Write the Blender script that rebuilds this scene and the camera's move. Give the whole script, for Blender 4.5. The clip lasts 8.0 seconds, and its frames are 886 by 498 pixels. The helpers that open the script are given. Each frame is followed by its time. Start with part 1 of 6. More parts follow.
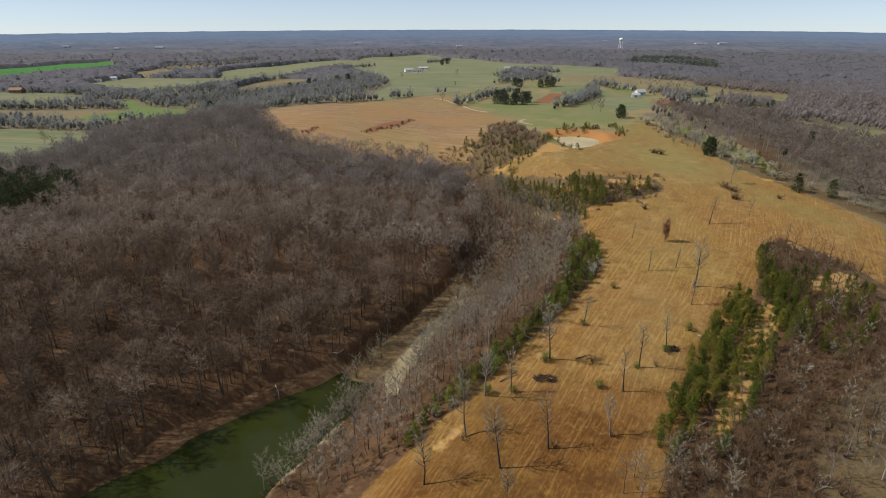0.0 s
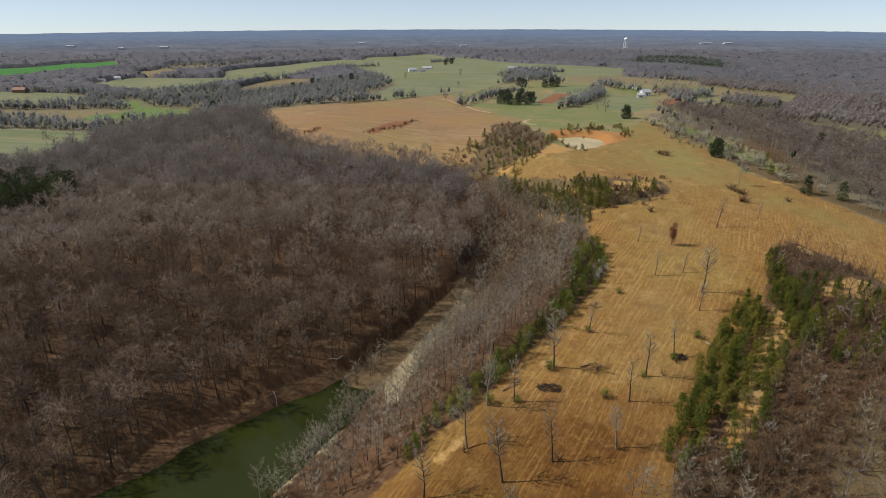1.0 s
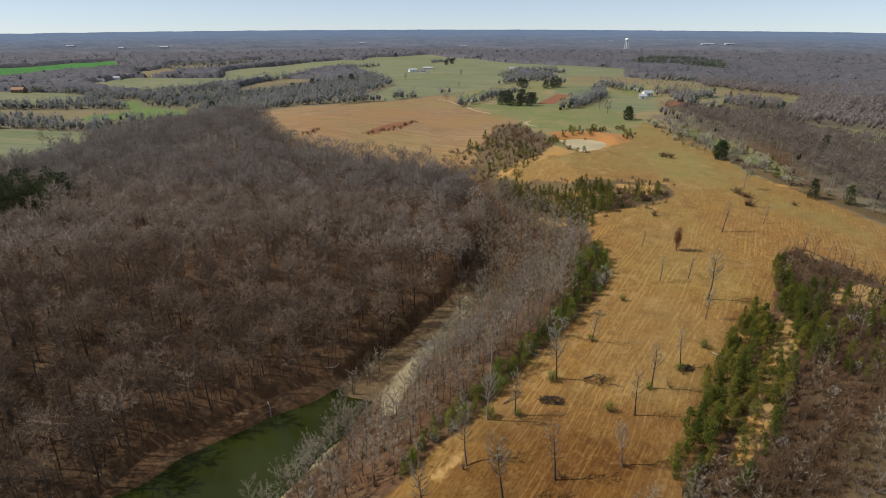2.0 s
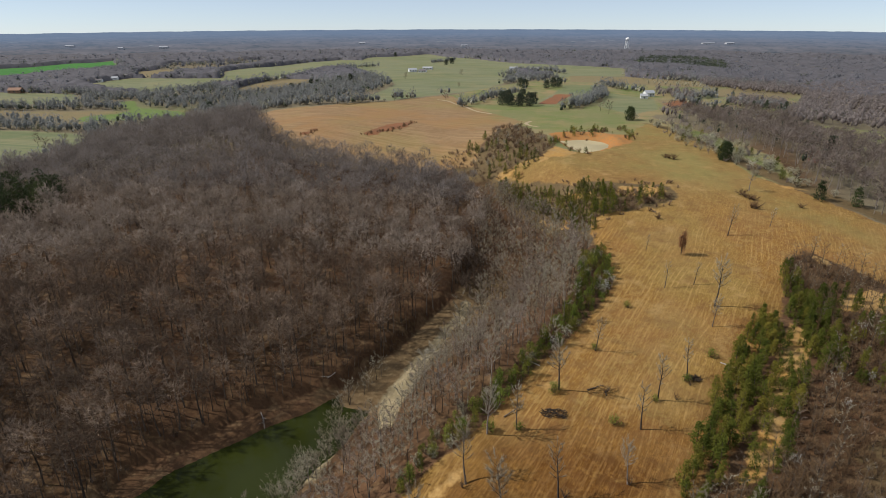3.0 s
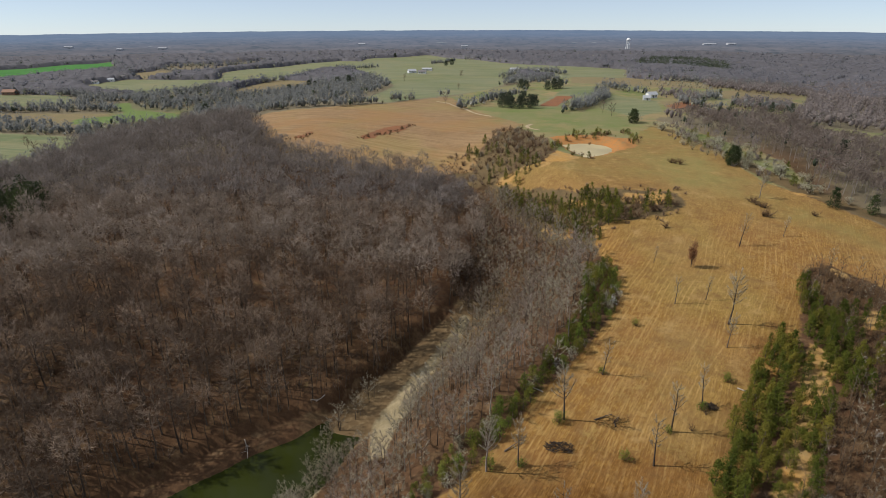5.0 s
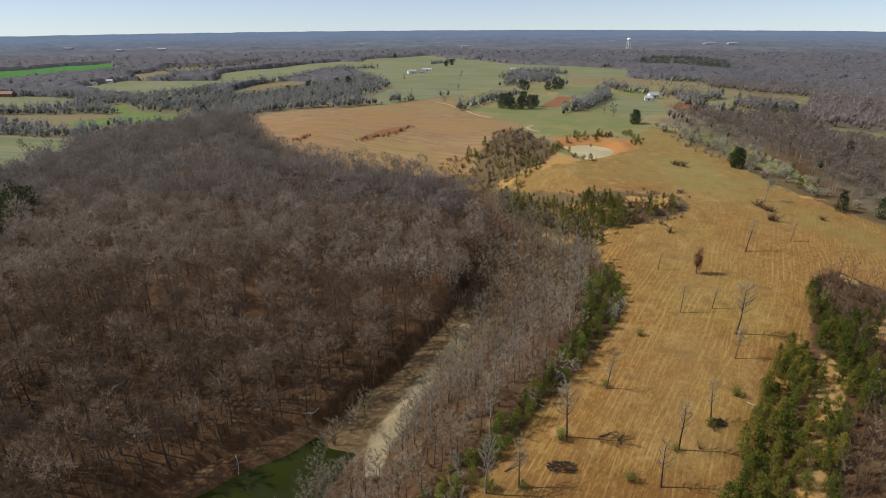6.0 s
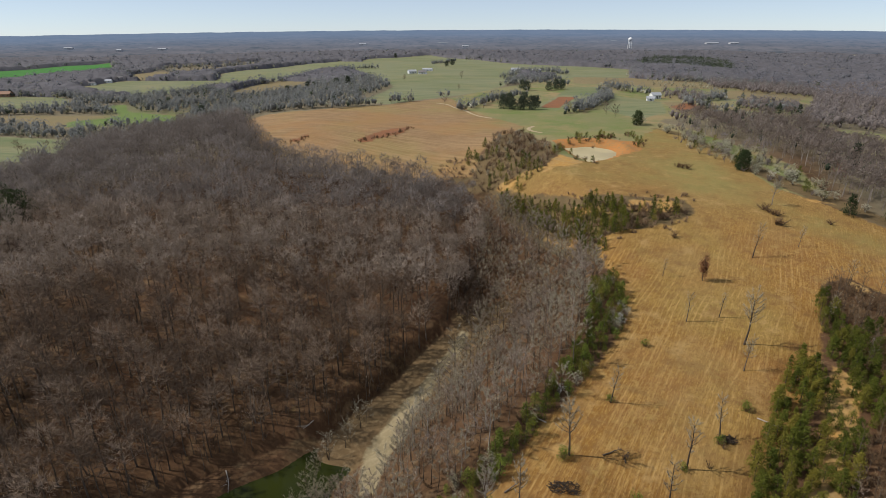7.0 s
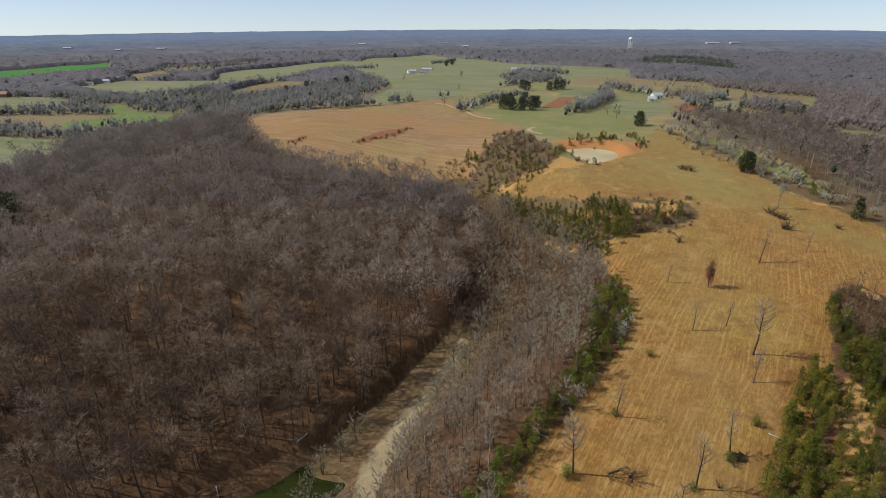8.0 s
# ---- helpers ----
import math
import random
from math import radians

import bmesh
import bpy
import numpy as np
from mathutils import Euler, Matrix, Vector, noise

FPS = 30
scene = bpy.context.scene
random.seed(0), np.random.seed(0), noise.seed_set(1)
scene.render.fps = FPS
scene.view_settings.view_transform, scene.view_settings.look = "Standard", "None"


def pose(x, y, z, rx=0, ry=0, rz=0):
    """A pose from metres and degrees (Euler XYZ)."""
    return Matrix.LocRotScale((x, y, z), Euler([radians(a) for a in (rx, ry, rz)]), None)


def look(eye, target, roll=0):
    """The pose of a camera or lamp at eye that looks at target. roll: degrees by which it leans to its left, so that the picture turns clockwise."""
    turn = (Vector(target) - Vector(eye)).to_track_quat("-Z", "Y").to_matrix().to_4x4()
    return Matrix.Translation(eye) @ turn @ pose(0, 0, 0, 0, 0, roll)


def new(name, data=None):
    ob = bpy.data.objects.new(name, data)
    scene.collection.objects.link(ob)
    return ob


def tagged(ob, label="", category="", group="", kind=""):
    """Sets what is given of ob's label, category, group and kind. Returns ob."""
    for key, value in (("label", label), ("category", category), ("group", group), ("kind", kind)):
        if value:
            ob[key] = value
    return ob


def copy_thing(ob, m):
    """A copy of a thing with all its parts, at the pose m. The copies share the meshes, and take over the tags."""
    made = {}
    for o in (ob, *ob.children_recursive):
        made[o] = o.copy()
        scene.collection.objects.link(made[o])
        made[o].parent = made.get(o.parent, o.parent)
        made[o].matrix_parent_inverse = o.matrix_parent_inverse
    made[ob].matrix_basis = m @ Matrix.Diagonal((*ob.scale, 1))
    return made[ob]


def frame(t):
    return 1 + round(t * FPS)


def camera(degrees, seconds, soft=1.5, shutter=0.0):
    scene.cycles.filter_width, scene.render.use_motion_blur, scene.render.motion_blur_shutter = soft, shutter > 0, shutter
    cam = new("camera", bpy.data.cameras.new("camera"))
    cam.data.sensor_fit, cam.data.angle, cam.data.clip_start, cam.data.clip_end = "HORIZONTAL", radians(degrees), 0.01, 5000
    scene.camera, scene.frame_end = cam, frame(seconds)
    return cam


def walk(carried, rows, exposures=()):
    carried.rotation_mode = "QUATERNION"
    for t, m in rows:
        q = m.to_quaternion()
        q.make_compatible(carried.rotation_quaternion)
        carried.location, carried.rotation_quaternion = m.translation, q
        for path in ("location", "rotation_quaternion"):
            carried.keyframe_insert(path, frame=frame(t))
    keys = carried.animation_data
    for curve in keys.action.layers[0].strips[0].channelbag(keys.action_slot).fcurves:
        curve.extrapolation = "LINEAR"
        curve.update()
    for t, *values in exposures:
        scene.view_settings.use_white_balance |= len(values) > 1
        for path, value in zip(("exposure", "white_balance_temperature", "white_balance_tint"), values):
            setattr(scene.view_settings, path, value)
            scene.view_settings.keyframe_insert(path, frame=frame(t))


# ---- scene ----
cam = camera(77.3, 8.0, 0.85)
PATH = [
    (0, (-0.128, -1.396, 80.446), (-0.149, 0.465, 79.714), -0.1),
    (0.5, (0.112, 0.283, 80.353), (0.082, 2.144, 79.62), -0.0),
    (1, (0.335, 2.44, 80.379), (0.301, 4.301, 79.646), -0.1),
    (1.5, (0.444, 4.779, 80.416), (0.409, 6.64, 79.684), -0.0),
    (3, (1.016, 12.318, 80.168), (0.979, 14.179, 79.435), -0.1),
    (3.5, (1.17, 14.896, 80.156), (1.134, 16.757, 79.424), -0.1),
    (4, (1.388, 17.53, 80.132), (1.35, 19.391, 79.4), -0.1),
    (4.5, (1.63, 20.275, 80.079), (1.592, 22.136, 79.348), -0.1),
    (6, (2.551, 28.371, 80.301), (2.51, 30.232, 79.571), -0.3),
    (6.5, (2.898, 31.083, 80.371), (2.855, 32.944, 79.64), -0.3),
    (7, (3.157, 33.72, 80.385), (3.113, 35.581, 79.654), -0.3),
    (7.5, (3.237, 36.331, 80.345), (3.194, 38.192, 79.612), -0.3),
    (8, (3.462, 38.889, 80.292), (3.418, 40.75, 79.56), -0.3),
]
walk(cam, [(t, look(e, a, r)) for t, e, a, r in PATH])

# ---- light ----
SUN_ELEVATION, SHADOW_AZIMUTH = 43.5, 1.0
world = bpy.data.worlds.new("sky")
scene.world = world
world.use_nodes = True
wn = world.node_tree.nodes
sky = wn.new("ShaderNodeTexSky")
sky.sky_type, sky.sun_disc = "NISHITA", False
sky.sun_elevation, sky.sun_rotation = radians(SUN_ELEVATION), radians(-90 + SHADOW_AZIMUTH * -1)
sky.altitude, sky.air_density, sky.dust_density, sky.ozone_density = 200, 0.55, 0.1, 3.0
wn["Background"].inputs["Strength"].default_value = 0.10
veil = wn.new("ShaderNodeMix")
veil.data_type, veil.blend_type = "RGBA", "MIX"
veil.inputs[0].default_value = 0.38
veil.inputs[7].default_value = (8.0, 8.45, 9.2, 1)
world.node_tree.links.new(sky.outputs[0], veil.inputs[6])
world.node_tree.links.new(veil.outputs[2], wn["Background"].inputs["Color"])
sun_data = bpy.data.lights.new("sun", "SUN")
sun_data.energy, sun_data.angle, sun_data.color = 4.3, radians(0.5), (1.0, 0.955, 0.9)
sun = new("sun", sun_data)
ca, ce = radians(SHADOW_AZIMUTH), radians(SUN_ELEVATION)
sun.matrix_basis = look((-300, 100, 300), Vector((-300, 100, 300)) + Vector((math.cos(ca) * math.cos(ce), math.sin(ca) * math.cos(ce), -math.sin(ce))))
scene.view_settings.exposure = 0.0

rng = np.random.default_rng(7)


# ---- the lie of the land ----
POND = (81, 345, 16, 20, 16.4)
# reach of the pond from its middle, by direction
POND_REACH = [(-2.81, 11.5), (-2.08, 19.0), (-1.87, 25.2), (-1.72, 21.3), (-1.17, 14.5), (-0.3, 12.0), (0.7, 16.1), (1.02, 18.5), (1.57, 19.5), (2.13, 20.6), (2.4, 20.4), (2.67, 14.4)]


def knots(v, table):
    xs, ys = zip(*table)
    v = np.asarray(v, float)
    i = np.clip(np.searchsorted(xs, v) - 1, 0, len(xs) - 2)
    xa, ya = np.array(xs, float), np.array(ys, float)
    f = np.clip((v - xa[i]) / (xa[i + 1] - xa[i]), 0, 1)
    # monotone-ish blend of linear and smooth steps
    return ya[i] + (ya[i + 1] - ya[i]) * (0.6 * f + 0.4 * f * f * (3 - 2 * f))


def smooth(a, b, v):
    f = np.clip((np.asarray(v, float) - a) / (b - a), 0, 1)
    return f * f * (3 - 2 * f)

RIDGE = [(-5100, 60), (-1500, -4), (-300, -4), (60, -3), (110, 0), (150, 2.5), (190, 6), (225, 9), (260, 13), (320, 17), (450, 17), (700, 14), (1200, 10), (1800, 8), (2600, 16), (3500, 38), (4950, 76)]
HILL = [(-5100, 60), (-1500, -4), (0, -6), (100, -4), (150, -3), (210, -1), (300, 0), (380, -2), (520, -7), (700, -4), (1000, 4), (1300, 8), (1800, 8), (2600, 16), (3500, 38), (4950, 76)]
# middle line of the lake arm and the draw above it, height of its bed, and how narrow it is
CHAN_X = [(-600, -520), (40, -98), (70, -80), (95, -64), (112, -53), (132, -40), (155, -22), (180, -6), (205, 8), (240, 18), (280, 14), (330, -10), (420, -20), (600, -60)]
CHAN_Z = [(-600, -22), (131, -20.8), (147, -19.1), (165, -18.2), (185, -16.5), (210, -13), (240, -9), (280, -4), (320, 0), (380, 5), (450, 8), (600, 8)]
CHAN_S = [(-600, 0.3), (60, 0.5), (95, 0.58), (112, 0.72), (132, 0.86), (160, 0.86), (600, 0.86)]
# how much wider the water lies to either side, and where the cut bank stands
LAKE_L = [(-600, 3), (95, 3.4), (102, 3.2), (110, 3.2), (119, 3.2), (130, 1.4), (139, -3), (146, -1.5), (152, 0), (600, 0)]
LAKE_R = [(-600, 4), (95, 5), (125, 6.5), (138, 5), (146, 4), (153, 0), (600, 0)]
LEDGE = [(-600, 5.5), (88, 6.5), (102, 11), (112, 15), (119, 17.2), (130, 18), (138, 19), (145, 13.5), (152, 6), (230, 6), (600, 6)]


def height(x, y):
    x, y = np.asarray(x, float), np.asarray(y, float)
    rho = np.hypot(x, y)
    q = np.where(y > 0, y + (rho - y) * smooth(500, 1300, rho), np.where(rho > 900, -rho, y))
    cx, cz = knots(y, CHAN_X), knots(y, CHAN_Z)
    d = (x - cx) * knots(y, CHAN_S)
    cz = cz + 0.055 * np.clip(d, -9, 9) + 0.3 * np.sin(x / 4.1 + 1.7 * np.sin(y / 6.3)) * np.cos(y / 5.2)
    r, h = knots(q, RIDGE), knots(q, HILL)
    dr, dl, cut = d - knots(y, LAKE_R), -d - knots(y, LAKE_L), knots(y, LEDGE)
    wr = 0.1 * smooth(6, 9, dr) + 0.9 * smooth(12, 44, d)
    wl = 0.14 * smooth(5, 9.5, dl) + 0.14 * smooth(cut, cut + 1.0, dl) + 0.1 * smooth(cut + 1, cut + 10, dl) + 0.62 * smooth(18, 95, -d)
    z = np.where(d > 0, cz + (r - cz) * wr, cz + (h - cz) * wl)
    side = h + (r - h) * smooth(-230, -60, x - cx)
    z = z + (side - z) * smooth(300, 430, y)
    # east of the ridge the ground falls to a wooded valley
    edge = 95 + 0.35 * np.clip(y - 100, 0, 900)
    z = z - 17 * smooth(0, 170, x - edge) * smooth(1500, 500, y) * smooth(-700, -200, y)
    z = z + 1.6 * np.sin(x / 61.0 + y / 93.0) * np.cos(y / 71.0 - x / 130.0) * smooth(150, 420, y)
    z = z + smooth(700, 2000, rho) * smooth(3600, 2200, rho) * (2.4 * np.sin(x / 310.0 + 1.3) * np.cos(y / 270.0) + 1.8 * np.sin(x / 170.0 - y / 210.0))
    az = np.clip(np.abs(np.degrees(np.arctan2(x, np.maximum(y, 1)))), 0, 60) / 38
    z = z + smooth(1500, 4950, rho) * np.where(y > 0, 12 - 28 * az * az, 0)
    # the farm pond's hollow
    turn = np.arctan2(y - POND[1], x - POND[0])
    pd = np.hypot(x - POND[0], y - POND[1]) / np.interp(turn, *zip(*POND_REACH), period=2 * math.pi)
    z = z + 2.4 * np.exp(-((pd - 1.5) / 0.22) ** 2) * smooth(-0.3, 0.5, (y - POND[1]) / POND[3])
    z = z + (POND[4] - 1.0 - z) * smooth(1.25, 0.85, pd)
    return z

# outlines of each kind of ground, in plan
REGIONS = {}
REGIONS["straw"] = []
REGIONS["straw"].append([(-28, 69), (-18, 88), (-13, 93), (-8, 98), (-2, 103), (6, 109), (13, 119), (22, 131), (29, 140), (35, 148), (41, 156), (48, 166), (51, 171), (55, 184), (54, 192), (54, 214), (58, 232), (87, 238), (100, 249), (100, 261), (74, 267), (58, 269), (49, 284), (34, 299), (25, 309), (35, 311), (53, 311), (67, 318), (101, 343), (124, 397), (142, 423), (150, 375), (146, 307), (146, 278), (159, 250), (170, 234), (179, 215), (143, 165), (137, 181), (129, 197), (119, 195), (106, 172), (89, 147), (66, 121), (47, 93), (40, 79), (31, 63)])
REGIONS["straw"].append([(93, 338), (104, 346), (123, 390), (128, 381), (127, 338), (98, 305), (73, 300), (59, 311), (67, 315)])
REGIONS["rust"] = []
REGIONS["rust"].append([(-80, 339), (-101, 361), (-134, 410), (-185, 525), (-185, 547), (-173, 553), (-124, 533), (-61, 566), (-13, 639), (-1, 634), (15, 533), (28, 496), (44, 462), (53, 439), (31, 397), (18, 360), (13, 330), (-33, 332), (-67, 340)])
REGIONS["lawn"] = []
REGIONS["lawn"].append([(17, 541), (77, 542), (132, 495), (136, 460), (132, 432), (128, 399), (114, 394), (69, 396), (53, 423), (36, 470)])
REGIONS["lawn"].append([(-375, 639), (-407, 706), (-402, 725), (-359, 678), (-298, 675), (-282, 629), (-325, 610), (-343, 568), (-373, 579), (-372, 618)])
REGIONS["sward"] = []
REGIONS["sward"].append([(-418, 713), (-401, 722), (-366, 665), (-335, 654), (-305, 645), (-285, 615), (-345, 588), (-380, 576), (-401, 611), (-375, 620), (-362, 642)])
REGIONS["grass"] = []
REGIONS["grass"].append([(55, 307), (94, 341), (119, 399), (139, 437), (144, 374), (143, 301), (147, 252), (167, 221), (158, 208), (137, 232), (120, 255), (96, 281), (68, 290)])
REGIONS["grass"].append([(59, 392), (80, 415), (123, 413), (123, 381), (113, 368), (114, 390), (80, 398), (66, 382)])
REGIONS["meadow"] = []
REGIONS["meadow"].append([(-236, 1284), (-242, 1642), (-79, 1887), (94, 1489), (213, 1269), (339, 1179), (274, 943), (166, 926), (120, 1070), (66, 790), (41, 735), (-14, 654), (-61, 571), (-92, 588), (-77, 782)])
REGIONS["meadow"].append([(-504, 826), (-572, 900), (-547, 983), (-402, 1006), (-452, 1160), (-395, 1350), (-308, 1579), (-165, 1512), (-189, 1281), (-266, 1138), (-294, 1004), (-334, 901), (-376, 855), (-433, 802)])
REGIONS["meadow"].append([(-504, 531), (-422, 530), (-386, 524), (-335, 515), (-296, 443), (-291, 362), (-347, 344)])
REGIONS["meadow"].append([(-651, 769), (-567, 780), (-519, 783), (-471, 728), (-487, 706), (-583, 686)])
REGIONS["meadow"].append([(273, 669), (314, 676), (365, 663), (287, 617), (259, 620)])
REGIONS["meadow"].append([(213, 503), (243, 522), (284, 505), (255, 462), (219, 469)])
REGIONS["meadow"].append([(143, 756), (189, 755), (159, 671), (88, 515), (65, 527), (89, 588)])
REGIONS["meadow"].append([(175, 671), (205, 598), (175, 497), (142, 463), (128, 518)])
REGIONS["crop"] = []
REGIONS["crop"].append([(-1006, 1119), (-922, 1181), (-936, 1601), (-705, 1217), (-723, 1059), (-754, 962), (-792, 877)])
REGIONS["olive"] = []
REGIONS["olive"].append([(-557, 1019), (-608, 1125), (-589, 1187), (-548, 1149), (-517, 1061), (-524, 997)])
REGIONS["olive"].append([(-579, 649), (-518, 655), (-380, 642), (-292, 659), (-282, 622), (-340, 593), (-361, 561), (-491, 619), (-548, 613)])
REGIONS["olive"].append([(-317, 855), (-290, 991), (-242, 973), (-204, 853), (-249, 850), (-295, 814)])
REGIONS["olive"].append([(105, 512), (165, 665), (171, 654), (107, 490)])
REGIONS["olive"].append([(59, 593), (92, 675), (96, 647), (61, 556)])
REGIONS["olive"].append([(28, 608), (59, 695), (84, 715), (63, 667), (34, 581)])
REGIONS["olive"].append([(187, 944), (273, 933), (363, 854), (428, 820), (320, 735), (222, 784), (162, 820)])
REGIONS["olive"].append([(208, 599), (251, 608), (272, 540), (206, 480), (180, 498)])
REGIONS["olive"].append([(301, 697), (376, 749), (452, 766), (368, 650), (282, 631)])
REGIONS["pasture"] = []
REGIONS["pasture"].append([(-13, 631), (33, 729), (73, 780), (178, 945), (270, 922), (350, 805), (458, 776), (393, 661), (308, 539), (257, 460), (222, 466), (182, 477), (161, 464), (142, 437), (139, 382), (138, 310), (113, 291), (88, 300), (59, 305), (59, 383), (38, 396), (21, 451), (-1, 515)])
REGIONS["pasture"].append([(258, 444), (310, 463), (377, 462), (323, 376), (268, 366), (228, 377)])
REGIONS["pasture"].append([(140, 440), (152, 472), (155, 445), (164, 428), (168, 389), (170, 361), (174, 342), (172, 309), (166, 276), (160, 256), (146, 275), (140, 300), (136, 340), (136, 400)])
REGIONS["soil"] = []
REGIONS["soil"].append([(59, 371), (70, 386), (83, 391), (97, 387), (106, 378), (113, 378), (113, 366), (108, 346), (100, 339), (92, 332), (86, 327), (72, 318), (66, 335), (64, 358)])
REGIONS["soil"].append([(53, 100), (61, 111), (63, 109), (54, 98)])
REGIONS["tan"] = []
REGIONS["tan"].append([(147, 275), (151, 261), (160, 255), (161, 257), (153, 263), (149, 276)])
REGIONS["tan"].append([(23, 310), (31, 311), (39, 303), (35, 303), (27, 305)])
REGIONS["tan"].append([(60, 337), (64, 327), (70, 314), (54, 308), (44, 302), (51, 316)])
REGIONS["tan"].append([(118, 166), (132, 172), (137, 169), (130, 159), (115, 159)])
REGIONS["tan"].append([(127, 196), (130, 192), (129, 188), (126, 189)])
REGIONS["tan"].append([(77, 261), (94, 263), (97, 253), (88, 249), (72, 251)])
REGIONS["tan"].append([(53, 265), (63, 256), (66, 249), (54, 256)])
REGIONS["tan"].append([(41, 254), (52, 245), (54, 231), (46, 239)])
REGIONS["tan"].append([(-4, 95), (0, 97), (2, 100), (4, 99), (1, 96), (-2, 93)])
REGIONS["tan"].append([(22, 125), (26, 126), (26, 123), (23, 122)])
REGIONS["tan"].append([(97, 153), (100, 147), (92, 135), (81, 123), (72, 109), (65, 100), (60, 96), (55, 95), (68, 112), (78, 127), (87, 140)])
REGIONS["plough"] = []
REGIONS["plough"].append([(-62, 398), (-46, 428), (-28, 448), (-33, 418), (-57, 391)])
REGIONS["plough"].append([(-107, 399), (-97, 411), (-96, 401), (-104, 393)])
REGIONS["plough"].append([(77, 538), (114, 651), (132, 648), (94, 535)])
REGIONS["plough"].append([(195, 546), (225, 591), (244, 584), (210, 520), (193, 521)])
REGIONS["sand"] = []
REGIONS["sand"].append([(-18, 127), (-19, 136), (-20, 144), (-17, 152), (-12, 163), (-5, 176), (3, 193), (5, 201), (8, 198), (6, 189), (0, 178), (-5, 163), (-10, 149), (-12, 141), (-13, 133), (-14, 125)])
REGIONS["sand"].append([(-41, 101), (-39, 107), (-36, 108), (-37, 102)])
REGIONS["sand"].append([(-35, 112), (-31, 124), (-28, 125), (-30, 112)])
REGIONS["dark_draw"] = []
REGIONS["dark_draw"].append([(0, 228), (9, 242), (14, 227), (12, 206), (7, 202), (2, 212)])
# worn reddish straw, and the near field darkened for lens vignetting
REGIONS["worn"] = []
REGIONS["worn"].append([(-26, 71), (-17, 83), (-12, 95), (1, 104), (14, 108), (33, 110), (53, 111), (44, 91), (37, 77), (31, 65)])
REGIONS["worn"].append([(38, 88), (49, 103), (67, 129), (87, 153), (107, 181), (88, 150), (67, 123), (50, 100), (44, 88)])
REGIONS["rough"] = []
REGIONS["rough"].append([(-3, 359), (21, 357), (28, 410), (49, 429), (57, 371), (60, 337), (46, 305), (31, 309), (22, 309), (10, 311), (-7, 345)])
REGIONS["rough"].append([(21, 315), (35, 301), (59, 274), (104, 269), (105, 249), (87, 233), (59, 224), (54, 206), (43, 240), (25, 282)])
REGIONS["rough"].append([(137, 434), (145, 378), (144, 305), (153, 262), (174, 231), (188, 210), (199, 224), (171, 250), (161, 278), (154, 320), (155, 405)])
REGIONS["rough"].append([(86, 105), (98, 112), (112, 120), (150, 146), (92, 74), (70, 76), (76, 91)])
REGIONS["verge"] = []
REGIONS["verge"].append([(140, 400), (151, 394), (163, 401), (161, 373), (161, 341), (174, 355), (169, 320), (171, 303), (170, 294), (164, 262), (153, 261), (149, 277), (143, 294), (140, 306), (136, 338), (136, 361)])
REGIONS["pale_wood"] = []
REGIONS["pale_wood"].append([(-590, 1126), (-644, 1324), (-570, 1467), (-499, 1558), (-448, 1335), (-477, 1166), (-517, 1105)])
REGIONS["copse"] = []
REGIONS["copse"].append([(352, 846), (429, 855), (494, 825), (462, 758), (351, 699), (317, 745)])
REGIONS["copse"].append([(267, 576), (312, 619), (352, 617), (321, 557), (271, 526), (251, 534)])
REGIONS["copse"].append([(236, 688), (258, 679), (282, 642), (243, 601), (219, 631)])
REGIONS["copse"].append([(293, 1003), (337, 939), (356, 855), (319, 889), (275, 933)])
REGIONS["pale_grove"] = []
REGIONS["pale_grove"].append([(32, 77), (35, 85), (48, 91), (57, 87), (57, 78)])
REGIONS["pale_grove"].append([(90, 104), (104, 114), (152, 146), (89, 71), (76, 84)])
REGIONS["pine_stand"] = []
REGIONS["pine_stand"].append([(410, 1355), (496, 1510), (614, 1520), (602, 1318), (515, 1113), (470, 1132), (403, 1260)])
REGIONS["hill_wood"] = []
REGIONS["hill_wood"].append([(-296, 279), (-254, 319), (-251, 363), (-271, 429), (-274, 506), (-241, 545), (-171, 489), (-134, 406), (-99, 364), (-61, 347), (-26, 336), (0, 321)])
REGIONS["bank_wood"] = []
REGIONS["bank_wood"].append([(-45, 97), (-33, 109), (-26, 123), (-16, 143), (-3, 173), (9, 194), (13, 211), (9, 234), (17, 299), (32, 286), (51, 231), (50, 195), (43, 168), (26, 136), (8, 117), (-5, 104), (-14, 95), (-24, 89)])
REGIONS["brush"] = []
REGIONS["brush"].append([(114, 189), (127, 199), (130, 185), (141, 175), (120, 128), (88, 89), (59, 89), (73, 109), (83, 123), (99, 136), (106, 161), (102, 167)])
REGIONS["brush"].append([(44, 90), (52, 93), (62, 102), (72, 100), (78, 76), (40, 72)])
REGIONS["pines"] = []
REGIONS["pines"].append([(40, 88), (51, 105), (60, 119), (73, 137), (87, 154), (94, 153), (88, 140), (80, 129), (68, 113), (56, 100), (48, 88)])
REGIONS["pines"].append([(114, 188), (114, 181), (107, 162), (105, 145), (100, 133), (91, 129), (94, 140), (98, 156), (105, 174)])
REGIONS["pines"].append([(85, 131), (88, 129), (79, 116), (71, 105), (60, 91), (54, 88), (67, 103)])
REGIONS["pines"].append([(100, 160), (118, 172), (135, 160), (112, 126), (100, 120), (95, 128), (104, 142)])
REGIONS["pines"].append([(25, 298), (27, 303), (37, 288), (52, 264), (75, 255), (94, 252), (97, 249), (83, 240), (65, 231), (58, 230), (57, 216), (51, 228), (42, 258), (29, 281)])
REGIONS["evergreen"] = []
